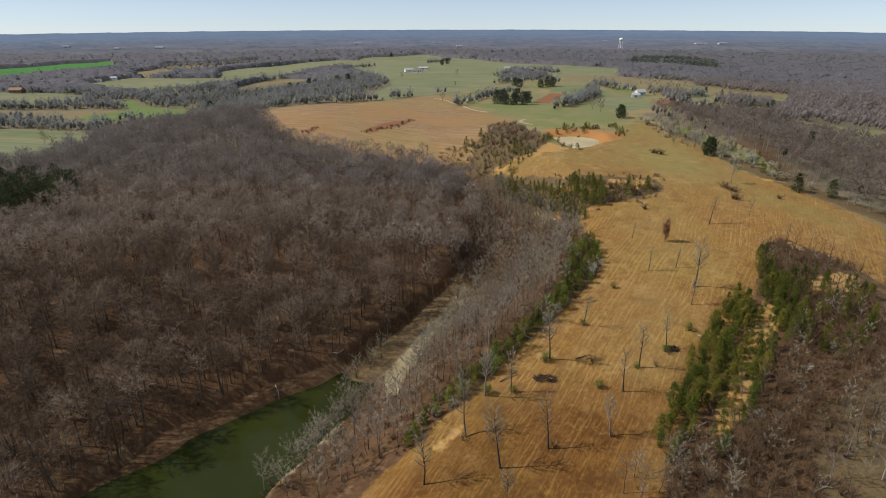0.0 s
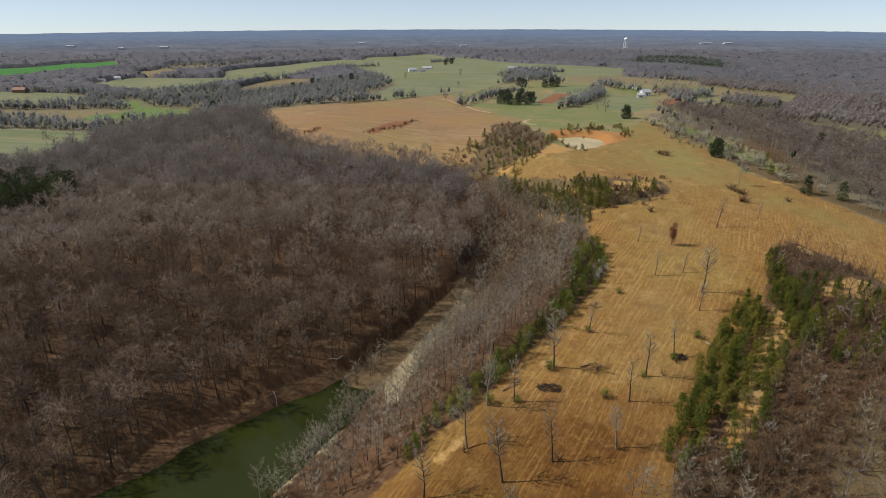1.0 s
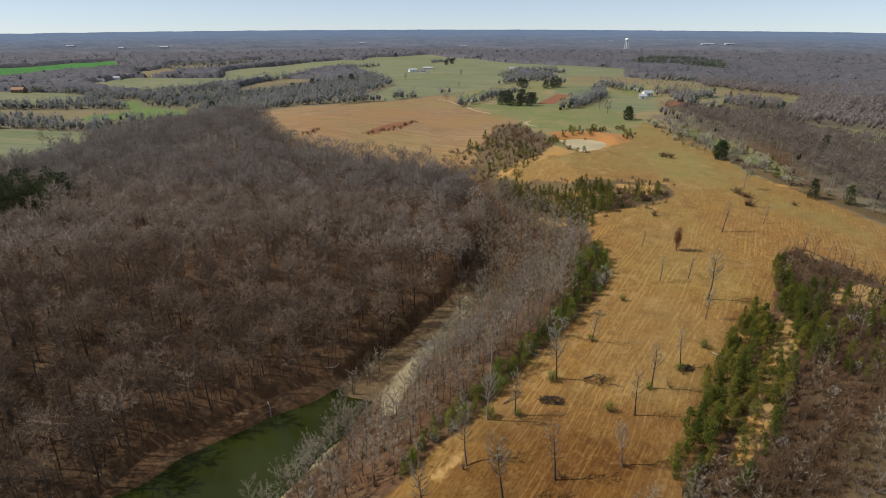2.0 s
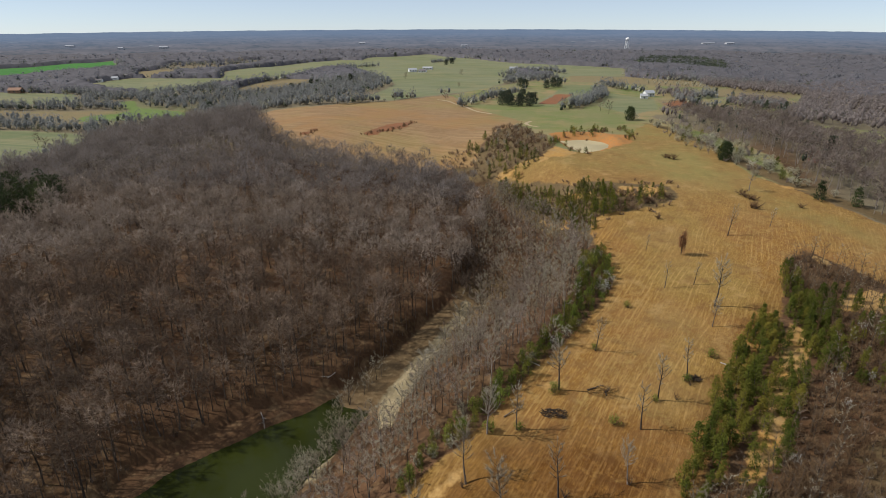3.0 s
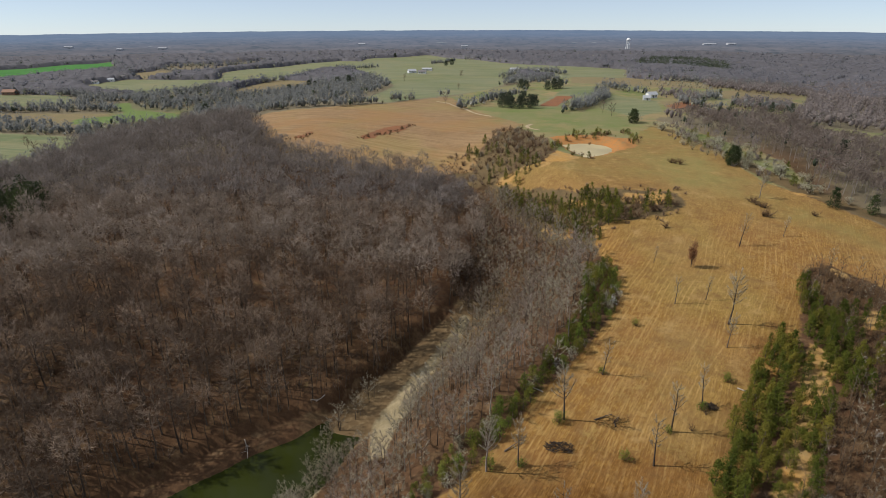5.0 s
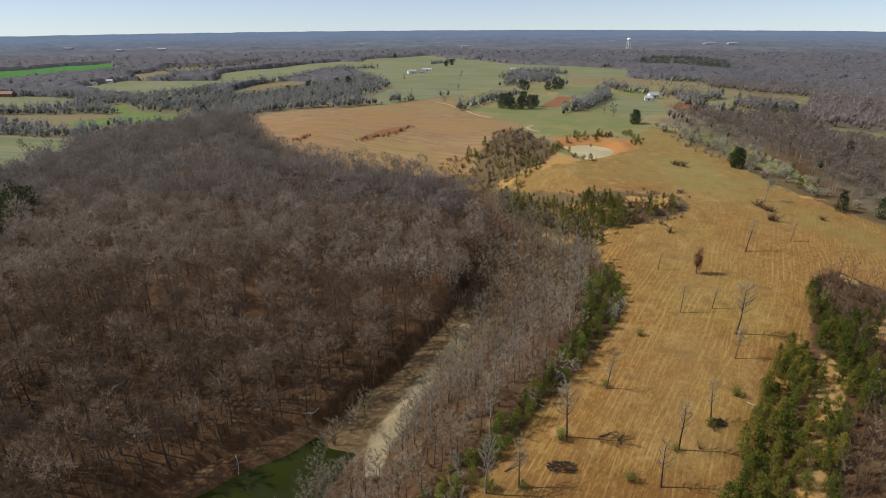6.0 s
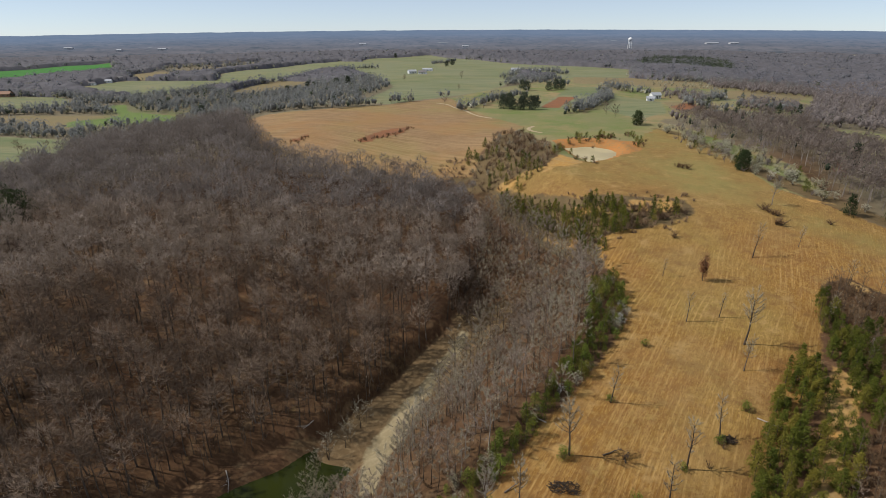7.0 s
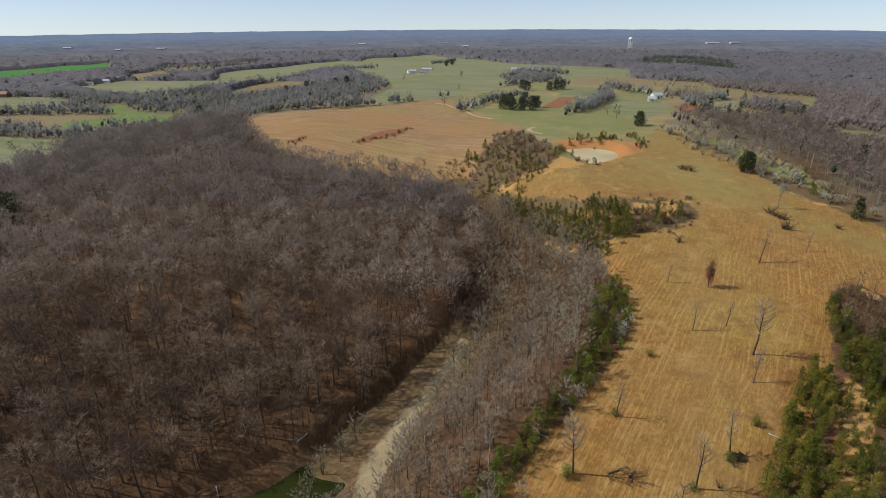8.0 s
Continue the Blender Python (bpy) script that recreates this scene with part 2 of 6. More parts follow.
REGIONS["evergreen"].append([(-249, 257), (-203, 261), (-188, 269), (-175, 255), (-175, 237), (-178, 224), (-191, 220), (-218, 218)])
REGIONS["scrub"] = []
REGIONS["scrub"].append([(21, 357), (27, 398), (49, 429), (57, 371), (61, 341), (48, 307), (36, 309), (22, 321), (4, 346)])
REGIONS["edge_pines"] = []
REGIONS["edge_pines"].append([(-10, 97), (-2, 103), (6, 109), (13, 119), (22, 131), (29, 140), (35, 148), (41, 156), (48, 166), (51, 171), (55, 184), (54, 196), (49, 199), (45, 192), (39, 170), (33, 157), (26, 147), (20, 135), (13, 127), (6, 119), (0, 113), (-7, 106), (-11, 101)])
REGIONS["valley_wood"] = []
REGIONS["valley_wood"].append([(152, 472), (155, 445), (164, 428), (168, 389), (170, 361), (174, 342), (172, 309), (166, 276), (165, 259), (172, 254), (176, 242), (177, 226), (220, 200), (918, 813), (800, 942), (394, 832), (388, 731), (418, 709), (337, 589), (256, 446), (212, 444), (181, 474)])
# hedges and rows of trees
LINES = {}
LINES["hedge"] = []
LINES["hedge"].append([(-593, 651), (-524, 662), (-485, 663), (-427, 666), (-377, 653)])
LINES["hedge"].append([(-475, 542), (-430, 540), (-413, 539), (-371, 525), (-340, 526), (-343, 568)])
LINES["hedge"].append([(-580, 777), (-535, 790), (-482, 768), (-435, 737), (-414, 753), (-365, 714), (-351, 716)])
LINES["hedge"].append([(-408, 770), (-374, 813), (-356, 890), (-313, 916), (-286, 978), (-261, 1116), (-219, 1242), (-163, 1276)])
LINES["hedge"].append([(-334, 679), (-313, 761), (-276, 784), (-236, 803), (-186, 794), (-156, 798), (-126, 804)])
LINES["hedge"].append([(-293, 662), (-196, 588), (-151, 554), (-105, 542), (-82, 560), (-67, 570)])
LINES["hedge"].append([(-421, 796), (-351, 854), (-295, 793), (-249, 795)])
LINES["hedge"].append([(-681, 1026), (-675, 1117), (-667, 1223), (-623, 1280), (-532, 1335), (-448, 1438)])
LINES["hedge"].append([(-634, 875), (-628, 931), (-611, 962)])
LINES["hedge"].append([(79, 946), (120, 1070), (166, 1107), (186, 989)])
LINES["hedge"].append([(100, 501), (136, 571), (167, 653), (175, 712)])
LINES["hedge"].append([(7, 526), (27, 570), (54, 638), (81, 664)])
LINES["hedge"].append([(-57, 582), (-48, 594), (-40, 609)])
LINES["hedge"].append([(186, 755), (199, 701), (218, 675)])
LINES["hedge"].append([(337, 792), (428, 820), (511, 855)])
LINES["hedge"].append([(263, 553), (284, 532), (308, 539)])
LINES["hedge"].append([(225, 591), (219, 542), (225, 513)])
LINES["hedge"].append([(283, 969), (323, 898), (385, 813)])
LINES["hedge"].append([(66, 790), (93, 831), (124, 825), (146, 774)])
LINES["hedge"].append([(78, 879), (120, 914), (160, 892)])
LINES["hedge"].append([(-50, 1361), (-25, 1432), (-2, 1505)])
LINES["hedge"].append([(32, 1567), (72, 1625), (112, 1717)])
LINES["hedge"].append([(354, 795), (409, 799), (482, 819)])
LINES["hedge"].append([(253, 619), (282, 642), (280, 621)])
LINES["hedge"].append([(94, 495), (120, 527), (162, 628)])
LINES["strip"] = []
LINES["strip"].append([(-61, 391), (-52, 399), (-40, 409), (-28, 439)])
LINES["strip"].append([(-108, 393), (-101, 397), (-94, 404)])
LINES["track"] = []
LINES["track"].append([(-18, 589), (-6, 580), (-2, 569), (1, 550), (11, 533), (17, 507), (24, 490), (36, 479)])
LINES["track"].append([(62, 440), (57, 441), (53, 431), (54, 421), (59, 412), (66, 409)])
LINES["cream"] = []
LINES["cream"].append([(282, 856), (318, 840), (337, 780)])
LINES["cream"].append([(266, 804), (299, 790), (313, 735)])
LINES["cream"].append([(288, 897), (324, 879), (348, 836)])
LINES["cream"].append([(232, 671), (251, 662), (272, 652)])
LINES["orchard"] = []
LINES["orchard"].append([(135, 440), (146, 400), (147, 346), (148, 307), (156, 268), (168, 246)])
LINES["orchard"].append([(147, 427), (153, 363), (153, 318), (161, 278)])
# single things
SPOTS = {}
SPOTS["snag"] = [(26.3, 123.1), (14.9, 109.7), (8.5, 108.3), (38.5, 138.7), (48.5, 119.8), (58.2, 127.6), (79.2, 161.8), (74.0, 150.8), (67.9, 172.1), (77.8, 174.2), (70.1, 198.4), (104.7, 211.1), (133.5, 255.7), (124.6, 219.3), (41.7, 110.2), (3.7, 95.8), (10.3, 86.3), (20.8, 91.6), (34.7, 95.3), (-5.0, 84.3), (10.6, 77.0)]
SPOTS["scrubby"] = [(38.4, 139.3), (47.7, 119.4), (36.3, 111.6), (67.5, 136.3), (52.8, 160.8), (15.4, 109.6), (9.2, 109.0), (57.7, 126.5), (25.0, 122.0)]
SPOTS["pile"] = [(23.9, 114.8), (59.6, 127.4)]
SPOTS["cedar"] = [(159.5, 247), (173, 243), (286.4, 641.8)]
SPOTS["broad_cedar"] = [(133, 438), (143, 303)]
SPOTS["valley_pine"] = [(203, 443), (207, 438), (199, 447), (227, 388), (215, 346), (207, 318), (232, 384)]
SPOTS["draw_pines"] = [(22, 371), (23, 349), (32, 333), (39, 330), (41, 320), (38, 314), (34, 316), (44, 308), (41, 306), (25, 321), (30, 312), (22, 315), (35, 304), (17, 352), (13, 352), (9, 351)]
SPOTS["ridge_shrub"] = [(83.9, 226.9), (113.6, 306.7), (115.2, 305.5), (116.7, 303.7), (147.2, 238.2), (127.7, 251.1), (128.6, 248.7), (129.4, 246.4), (130.9, 245.5), (126.2, 237.7), (127.9, 237.3)]
SPOTS["brown"] = [(81.5, 195.3)]
SPOTS["pinegrove"] = [(45.8, 538.2), (52.7, 529.0), (60.1, 527.7), (69.0, 526.2), (74.8, 543.1), (52.7, 556.8), (65.7, 554.4), (114.3, 720.5), (124.3, 731.1), (130.9, 729.4), (88.9, 726.6), (85.6, 747.2), (-174.2, 1756.1), (-129.6, 1838.4), (-113.8, 1868.0), (-16.4, 1283.1), (-4.3, 1316.9), (-140.2, 797.9), (-155.9, 798.4), (-134.4, 809.1), (-201.3, 824.3), (-214.7, 813.6), (-226.5, 812.5), (-194.4, 829.6), (-271.4, 641.3), (-344.6, 716.2), (-347.9, 701.1)]
SPOTS["bigtree"] = [(-70.0, 851.0), (12.0, 951.1), (6.9, 741.4), (-6.8, 564.2), (-57.6, 571.8), (95.7, 502.0), (125.6, 469.7), (123.5, 488.5), (-324.0, 439.1), (-295.7, 408.6), (-303.8, 441.9), (28.1, 545.0)]
SPOTS["building"] = [(-73.9, 1055.0), (-54.8, 1038.8), (-49.4, 1117.2), (116.5, 1140.9), (150.5, 1111.1), (-411.6, 1678.3), (211.2, 635.0), (197.9, 608.8), (-589.8, 774.6), (-569.5, 924.6), (-564.9, 955.9), (-559.9, 989.3), (-339.8, 1740.9), (-373.8, 1705.0), (1164.7, 1882.1), (773.2, 1079.8), (-1050.7, 1814.7)]
SPOTS["rim_pine"] = [(71.6, 366.4), (81.5, 388.2), (80.5, 370.7), (87.1, 368.1), (96.6, 392.5), (97.0, 385.1), (101.9, 385.3), (106.1, 383.1), (112.9, 394.3), (61.8, 346.0), (62.0, 336.9), (71.7, 344.3), (74.7, 337.9), (75.6, 334.6), (92.7, 339.8), (110.8, 359.5), (112.6, 368.0), (114.0, 385.0)]
SPOTS["bloom"] = [(90.8, 118.2), (104.0, 143.8), (114.2, 149.1), (69.5, 100.8), (112.1, 161.1), (49.3, 220.5), (49.0, 171.0), (27.5, 141.7), (51.5, 178.6), (101.5, 127.4)]
SPOTS["shore_tree"] = [(-29.5, 132.2), (-30.2, 121.8), (-28.8, 137.3), (-25.8, 143.3), (-23.4, 149.0), (-31.2, 112.9), (-30.0, 127.2), (-29.9, 115.7), (-26.9, 140.8), (-20.3, 154.7), (-37.3, 102.6), (-36.0, 110.8), (-33.0, 114.4), (-30.3, 123.0), (-38.8, 98.3), (-40.5, 95.1), (-35.4, 103.4), (-30.1, 115.0), (-27.8, 126.4), (-33.4, 109.4), (-27.6, 117.8), (-24.9, 129.1)]
SPOTS["pale_big"] = [(82, 90), (85, 84), (75, 84), (93, 102), (97, 100)]
SPOTS["base_brush"] = [(22, 92), (35, 95), (58, 125), (37, 122), (3, 95), (53, 120)]
SPOTS["clay_log"] = (70, 81)
SPOTS["red"] = [(180.5, 290.5), (181.0, 287.0)]
SPOTS["verge_cedar"] = [(222.9, 532.3), (245.8, 527.3), (259.6, 507.9), (274.2, 514.2), (289.4, 519.3), (295.4, 521.0), (296.7, 624.7)]


def inside(poly, x, y):
    """Which points lie in a closed outline."""
    px, py = np.array(poly, float).T
    hit = np.zeros(np.shape(x), bool)
    for i in range(len(px)):
        x0, y0, x1, y1 = px[i - 1], py[i - 1], px[i], py[i]
        if y0 != y1:
            cross = (y0 > y) != (y1 > y)
            hit ^= cross & (x < (x1 - x0) * (y - y0) / (y1 - y0) + x0)
    return hit


def edge_distance(poly, x, y, closed=True):
    """Distance to an outline, or to an open line."""
    pts = np.array(poly, float)
    best = np.full(np.shape(x), 1e9)
    for i in range(0 if closed else 1, len(pts)):
        a, b = pts[i - 1], pts[i]
        ab = b - a
        f = np.clip(((x - a[0]) * ab[0] + (y - a[1]) * ab[1]) / max(ab @ ab, 1e-6), 0, 1)
        best = np.minimum(best, np.hypot(x - a[0] - f * ab[0], y - a[1] - f * ab[1]))
    return best


def cover(name, x, y):
    """How far a kind of ground covers each place, from 0 to 1, with a soft border."""
    w = np.zeros(np.shape(x))
    soft = np.maximum(2.2, 0.007 * np.hypot(x, y)) * (4 if name in ("grass", "lawn", "worn") else 1)
    for poly in REGIONS[name]:
        pts = np.array(poly)
        lo, hi = pts.min(0) - 40, pts.max(0) + 40
        near = (x > lo[0]) & (x < hi[0]) & (y > lo[1]) & (y < hi[1])
        if near.any():
            d = edge_distance(poly, x[near], y[near]) * np.where(inside(poly, x[near], y[near]), 1, -1)
            w[near] = np.maximum(w[near], np.clip(0.5 + d / (2 * soft[near]), 0, 1))
    return w


def within(names, x, y, margin=0.0):
    """Which places lie in any outline of these kinds of ground."""
    got = np.zeros(np.shape(x), bool)
    for name in names:
        for poly in REGIONS[name]:
            got |= inside(poly, x, y)
            if margin:
                got |= edge_distance(poly, x, y) < margin
    return got


def scatter(poly, step, r, jitter=0.48):
    """Uneven planting of an outline."""
    pts = np.array(poly, float)
    lo, hi = pts.min(0), pts.max(0)
    gx, gy = np.meshgrid(np.arange(lo[0], hi[0], step), np.arange(lo[1], hi[1], step))
    gx, gy = gx.ravel() + r.uniform(-jitter, jitter, gx.size) * step, gy.ravel() + r.uniform(-jitter, jitter, gy.size) * step
    ok = inside(poly, gx, gy)
    return gx[ok], gy[ok]


# ---- materials ----
def node(nt, kind, **sockets):
    n = nt.nodes.new(kind)
    for key, value in sockets.items():
        n.inputs[key.replace("_", " ")].default_value = value
    return n


def fresh(name, rough=0.9, spec=0.2):
    m = bpy.data.materials.new(name)
    m.use_nodes = True
    nt = m.node_tree
    b = nt.nodes["Principled BSDF"]
    b.inputs["Roughness"].default_value, b.inputs["Specular IOR Level"].default_value = rough, spec
    return m, nt, b


def mathn(nt, op, a, b=None, c=None, clamp=False):
    n = nt.nodes.new("ShaderNodeMath")
    n.operation, n.use_clamp = op, clamp
    for i, v in enumerate((a, b, c)):
        if v is None:
            continue
        if isinstance(v, (int, float)):
            n.inputs[i].default_value = v
        else:
            nt.links.new(v, n.inputs[i])
    return n.outputs[0]


def mixc(nt, f, a, b, blend="MIX"):
    n = nt.nodes.new("ShaderNodeMix")
    n.data_type, n.blend_type = "RGBA", blend
    for key, v in ((0, f), (6, a), (7, b)):
        if isinstance(v, (int, float)):
            n.inputs[key].default_value = v
        elif isinstance(v, tuple):
            n.inputs[key].default_value = (*v, 1)
        else:
            nt.links.new(v, n.inputs[key])
    return n.outputs[2]


def noise_of(nt, where, scale, detail=4.0, rough=0.55, stretch=None):
    if stretch:
        mp = nt.nodes.new("ShaderNodeMapping")
        mp.vector_type = "TEXTURE"
        mp.inputs["Rotation"].default_value, mp.inputs["Scale"].default_value = stretch
        nt.links.new(where, mp.inputs["Vector"])
        where = mp.outputs[0]
    n = node(nt, "ShaderNodeTexNoise", Scale=scale, Detail=detail, Roughness=rough)
    nt.links.new(where, n.inputs["Vector"])
    return n.outputs["Fac"]


def span(nt, v, a, b):
    n = nt.nodes.new("ShaderNodeMapRange")
    n.inputs[1].default_value, n.inputs[2].default_value = a, b
    nt.links.new(v, n.inputs[0])
    return n.outputs[0]


def bumped(nt, b, h, strength, distance):
    n = node(nt, "ShaderNodeBump", Strength=strength, Distance=distance)
    nt.links.new(h, n.inputs["Height"])
    nt.links.new(n.outputs[0], b.inputs["Normal"])


def ground_material():
    m, nt, b = fresh("ground_cover", 0.95, 0.1)
    at = nt.nodes.new("ShaderNodeNewGeometry").outputs["Position"]
    wide, mid, fine, grain = noise_of(nt, at, 0.018), noise_of(nt, at, 0.11, 6), noise_of(nt, at, 0.7, 6, 0.65), noise_of(nt, at, 3.2, 4, 0.7)
    # swaths left by the mower, along the field
    swath = noise_of(nt, at, 1.0, 4, 0.65, ((0, 0, radians(-30)), (0.55, 11, 4)))
    turn = nt.nodes.new("ShaderNodeMapping")
    turn.vector_type = "TEXTURE"
    turn.inputs["Rotation"].default_value = (0, 0, radians(-31))
    nt.links.new(at, turn.inputs["Vector"])
    across = nt.nodes.new("ShaderNodeSeparateXYZ")
    nt.links.new(turn.outputs[0], across.inputs[0])
    sway = mathn(nt, "MULTIPLY", noise_of(nt, at, 0.009, 2), 24.0)
    rows = mathn(nt, "SINE", mathn(nt, "MULTIPLY", mathn(nt, "ADD", across.outputs[0], sway), 4.3))
    mown = nt.nodes.new("ShaderNodeAttribute")
    mown.attribute_name = "mown"
    rows = mathn(nt, "MULTIPLY", mathn(nt, "MULTIPLY", span(nt, rows, 0.3, 1.0), mown.outputs["Fac"]), span(nt, noise_of(nt, at, 1.0, 4, 0.6, ((0, 0, radians(-31)), (3, 16, 4))), 0.44, 0.62))
    swath2 = noise_of(nt, at, 1.0, 2, 0.5, ((0, 0, radians(-36)), (1.5, 9, 4)))

    def two(c1, c2, c3, by=None):
        k = mixc(nt, span(nt, mid, 0.35, 0.65), c1, c2)
        return mixc(nt, span(nt, by or fine, 0.48, 0.72), k, c3)

    col = two((0.094, 0.052, 0.025), (0.062, 0.035, 0.018), (0.142, 0.082, 0.037))
    col = mixc(nt, mathn(nt, "MULTIPLY", span(nt, grain, 0.52, 0.36), 0.7), col, (0.042, 0.028, 0.018))
    col = mixc(nt, mathn(nt, "MULTIPLY", span(nt, noise_of(nt, at, 0.25, 4, 0.6), 0.55, 0.68), 0.7), col, (0.19, 0.125, 0.065))
    col = mixc(nt, span(nt, wide, 0.4, 0.62), col, mixc(nt, 0.3, col, (0.17, 0.085, 0.045)))
    layers = []
    for name in ("cover_a", "cover_b", "cover_c"):
        a = nt.nodes.new("ShaderNodeAttribute")
        a.attribute_name = name
        s = nt.nodes.new("ShaderNodeSeparateColor")
        nt.links.new(a.outputs["Color"], s.inputs[0])
        layers += [s.outputs[0], s.outputs[1], s.outputs[2]]
    straw = two((0.25, 0.132, 0.033), (0.19, 0.10, 0.027), (0.31, 0.178, 0.05))
    straw = mixc(nt, mathn(nt, "MULTIPLY", span(nt, swath, 0.5, 0.68), mathn(nt, "MULTIPLY", mown.outputs["Fac"], 0.6)), straw, (0.46, 0.30, 0.115))
    straw = mixc(nt, mathn(nt, "MULTIPLY", span(nt, swath2, 0.52, 0.36), 0.55), straw, (0.235, 0.13, 0.045))
    straw = mixc(nt, mathn(nt, "MULTIPLY", span(nt, wide, 0.48, 0.66), 0.5), straw, (0.27, 0.205, 0.06))
    straw = mixc(nt, mathn(nt, "MULTIPLY", span(nt, noise_of(nt, at, 0.05, 5), 0.5, 0.62), 0.45), straw, (0.25, 0.125, 0.045))
    straw = mixc(nt, mathn(nt, "MULTIPLY", rows, 0.4), straw, (0.53, 0.36, 0.14))
    straw = mixc(nt, mathn(nt, "MULTIPLY", mathn(nt, "SUBTRACT", 1.0, mown.outputs["Fac"]), 0.55), straw, (0.25, 0.175, 0.07))
    stalk = noise_of(nt, at, 1.0, 5, 0.7, ((0, 0, radians(-33)), (0.3, 1.9, 1)))
    straw = mixc(nt, mathn(nt, "MULTIPLY", span(nt, stalk, 0.52, 0.68), 0.5), straw, (0.48, 0.325, 0.11))
    straw = mixc(nt, mathn(nt, "MULTIPLY", span(nt, stalk, 0.47, 0.33), 0.55), straw, (0.145, 0.075, 0.027))
    straw = mixc(nt, mathn(nt, "MULTIPLY", span(nt, noise_of(nt, at, 0.09, 7, 0.7), 0.56, 0.66), 0.55), straw, (0.40, 0.27, 0.115))
    straw = mixc(nt, mathn(nt, "MULTIPLY", span(nt, noise_of(nt, at, 0.12, 7, 0.7), 0.44, 0.34), 0.5), straw, (0.15, 0.075, 0.03))
    straw = mixc(nt, mathn(nt, "MULTIPLY", span(nt, noise_of(nt, at, 0.22, 5, 0.65), 0.55, 0.68), 0.5), straw, (0.42, 0.285, 0.105))
    straw = mixc(nt, mathn(nt, "MULTIPLY", span(nt, noise_of(nt, at, 0.16, 5, 0.65), 0.47, 0.34), 0.6), straw, (0.185, 0.105, 0.038))
    straw = mixc(nt, mathn(nt, "MULTIPLY", span(nt, noise_of(nt, at, 0.026, 6, 0.62), 0.5, 0.64), 0.3), straw, (0.285, 0.21, 0.085))
    straw = mixc(nt, mathn(nt, "MULTIPLY", span(nt, noise_of(nt, at, 1.4, 5, 0.7), 0.44, 0.34), 0.7), straw, (0.17, 0.092, 0.032))
    rust = two((0.252, 0.158, 0.08), (0.212, 0.134, 0.066), (0.29, 0.198, 0.106))
    rust = mixc(nt, mathn(nt, "MULTIPLY", span(nt, wide, 0.47, 0.62), 0.5), rust, (0.235, 0.19, 0.07))
    furrow = noise_of(nt, at, 1.0, 5, 0.6, ((0, 0, radians(62)), (2.2, 45, 4)))
    rust = mixc(nt, mathn(nt, "MULTIPLY", span(nt, furrow, 0.5, 0.66), 0.6), rust, (0.34, 0.225, 0.115))
    rust = mixc(nt, mathn(nt, "MULTIPLY", span(nt, furrow, 0.48, 0.34), 0.55), rust, (0.19, 0.105, 0.05))
    rust = mixc(nt, mathn(nt, "MULTIPLY", span(nt, noise_of(nt, at, 0.014, 5, 0.6), 0.5, 0.62), 0.5), rust, (0.29, 0.155, 0.06))
    grass = two((0.185, 0.185, 0.062), (0.255, 0.2, 0.07), (0.145, 0.165, 0.05))
    meadow = two((0.134, 0.158, 0.073), (0.162, 0.168, 0.083), (0.108, 0.14, 0.058), wide)
    meadow = mixc(nt, mathn(nt, "MULTIPLY", span(nt, noise_of(nt, at, 0.009, 4), 0.4, 0.58), 0.72), meadow, (0.182, 0.188, 0.112))
    meadow = mixc(nt, mathn(nt, "MULTIPLY", span(nt, noise_of(nt, at, 0.022, 6, 0.65), 0.5, 0.64), 0.55), meadow, (0.235, 0.2, 0.105))
    strips = noise_of(nt, at, 1.0, 4, 0.6, ((0, 0, radians(78)), (5, 130, 4)))
    meadow = mixc(nt, mathn(nt, "MULTIPLY", span(nt, strips, 0.47, 0.62), 0.6), meadow, (0.225, 0.21, 0.11))
    meadow = mixc(nt, mathn(nt, "MULTIPLY", span(nt, strips, 0.48, 0.34), 0.4), meadow, (0.085, 0.12, 0.045))
    crop = two((0.052, 0.165, 0.033), (0.065, 0.18, 0.038), (0.045, 0.14, 0.032), wide)
    olive = two((0.21, 0.158, 0.082), (0.172, 0.145, 0.072), (0.24, 0.184, 0.102))
    soil = two((0.40, 0.168, 0.05), (0.34, 0.17, 0.058), (0.27, 0.155, 0.06))
    soil = mixc(nt, span(nt, fine, 0.5, 0.62), soil, (0.27, 0.165, 0.07))
    sand = two((0.255, 0.205, 0.118), (0.195, 0.155, 0.086), (0.31, 0.25, 0.15))
    plough = two((0.20, 0.092, 0.047), (0.25, 0.105, 0.047), (0.14, 0.08, 0.048))
    rag = mathn(nt, "ADD", mathn(nt, "MULTIPLY", mathn(nt, "SUBTRACT", fine, 0.5), 0.55), mathn(nt, "MULTIPLY", mathn(nt, "SUBTRACT", mid, 0.5), 0.9))
    bare = nt.nodes.new("ShaderNodeAttribute")
    bare.attribute_name = "thicket"
    col = mixc(nt, bare.outputs["Fac"], col, two((0.165, 0.135, 0.086), (0.185, 0.155, 0.095), (0.135, 0.114, 0.076)))
    bed = nt.nodes.new("ShaderNodeAttribute")
    bed.attribute_name = "bed"
    col = mixc(nt, span(nt, mathn(nt, "ADD", bed.outputs["Fac"], rag), 0.3, 0.7), col, two((0.15, 0.098, 0.048), (0.108, 0.072, 0.036), (0.20, 0.142, 0.076)))
    pastured = two((0.20, 0.178, 0.085), (0.165, 0.168, 0.072), (0.235, 0.195, 0.1), wide)
    pastured = mixc(nt, mathn(nt, "MULTIPLY", span(nt, noise_of(nt, at, 0.02, 6, 0.65), 0.5, 0.6), 0.75), pastured, (0.125, 0.162, 0.045))
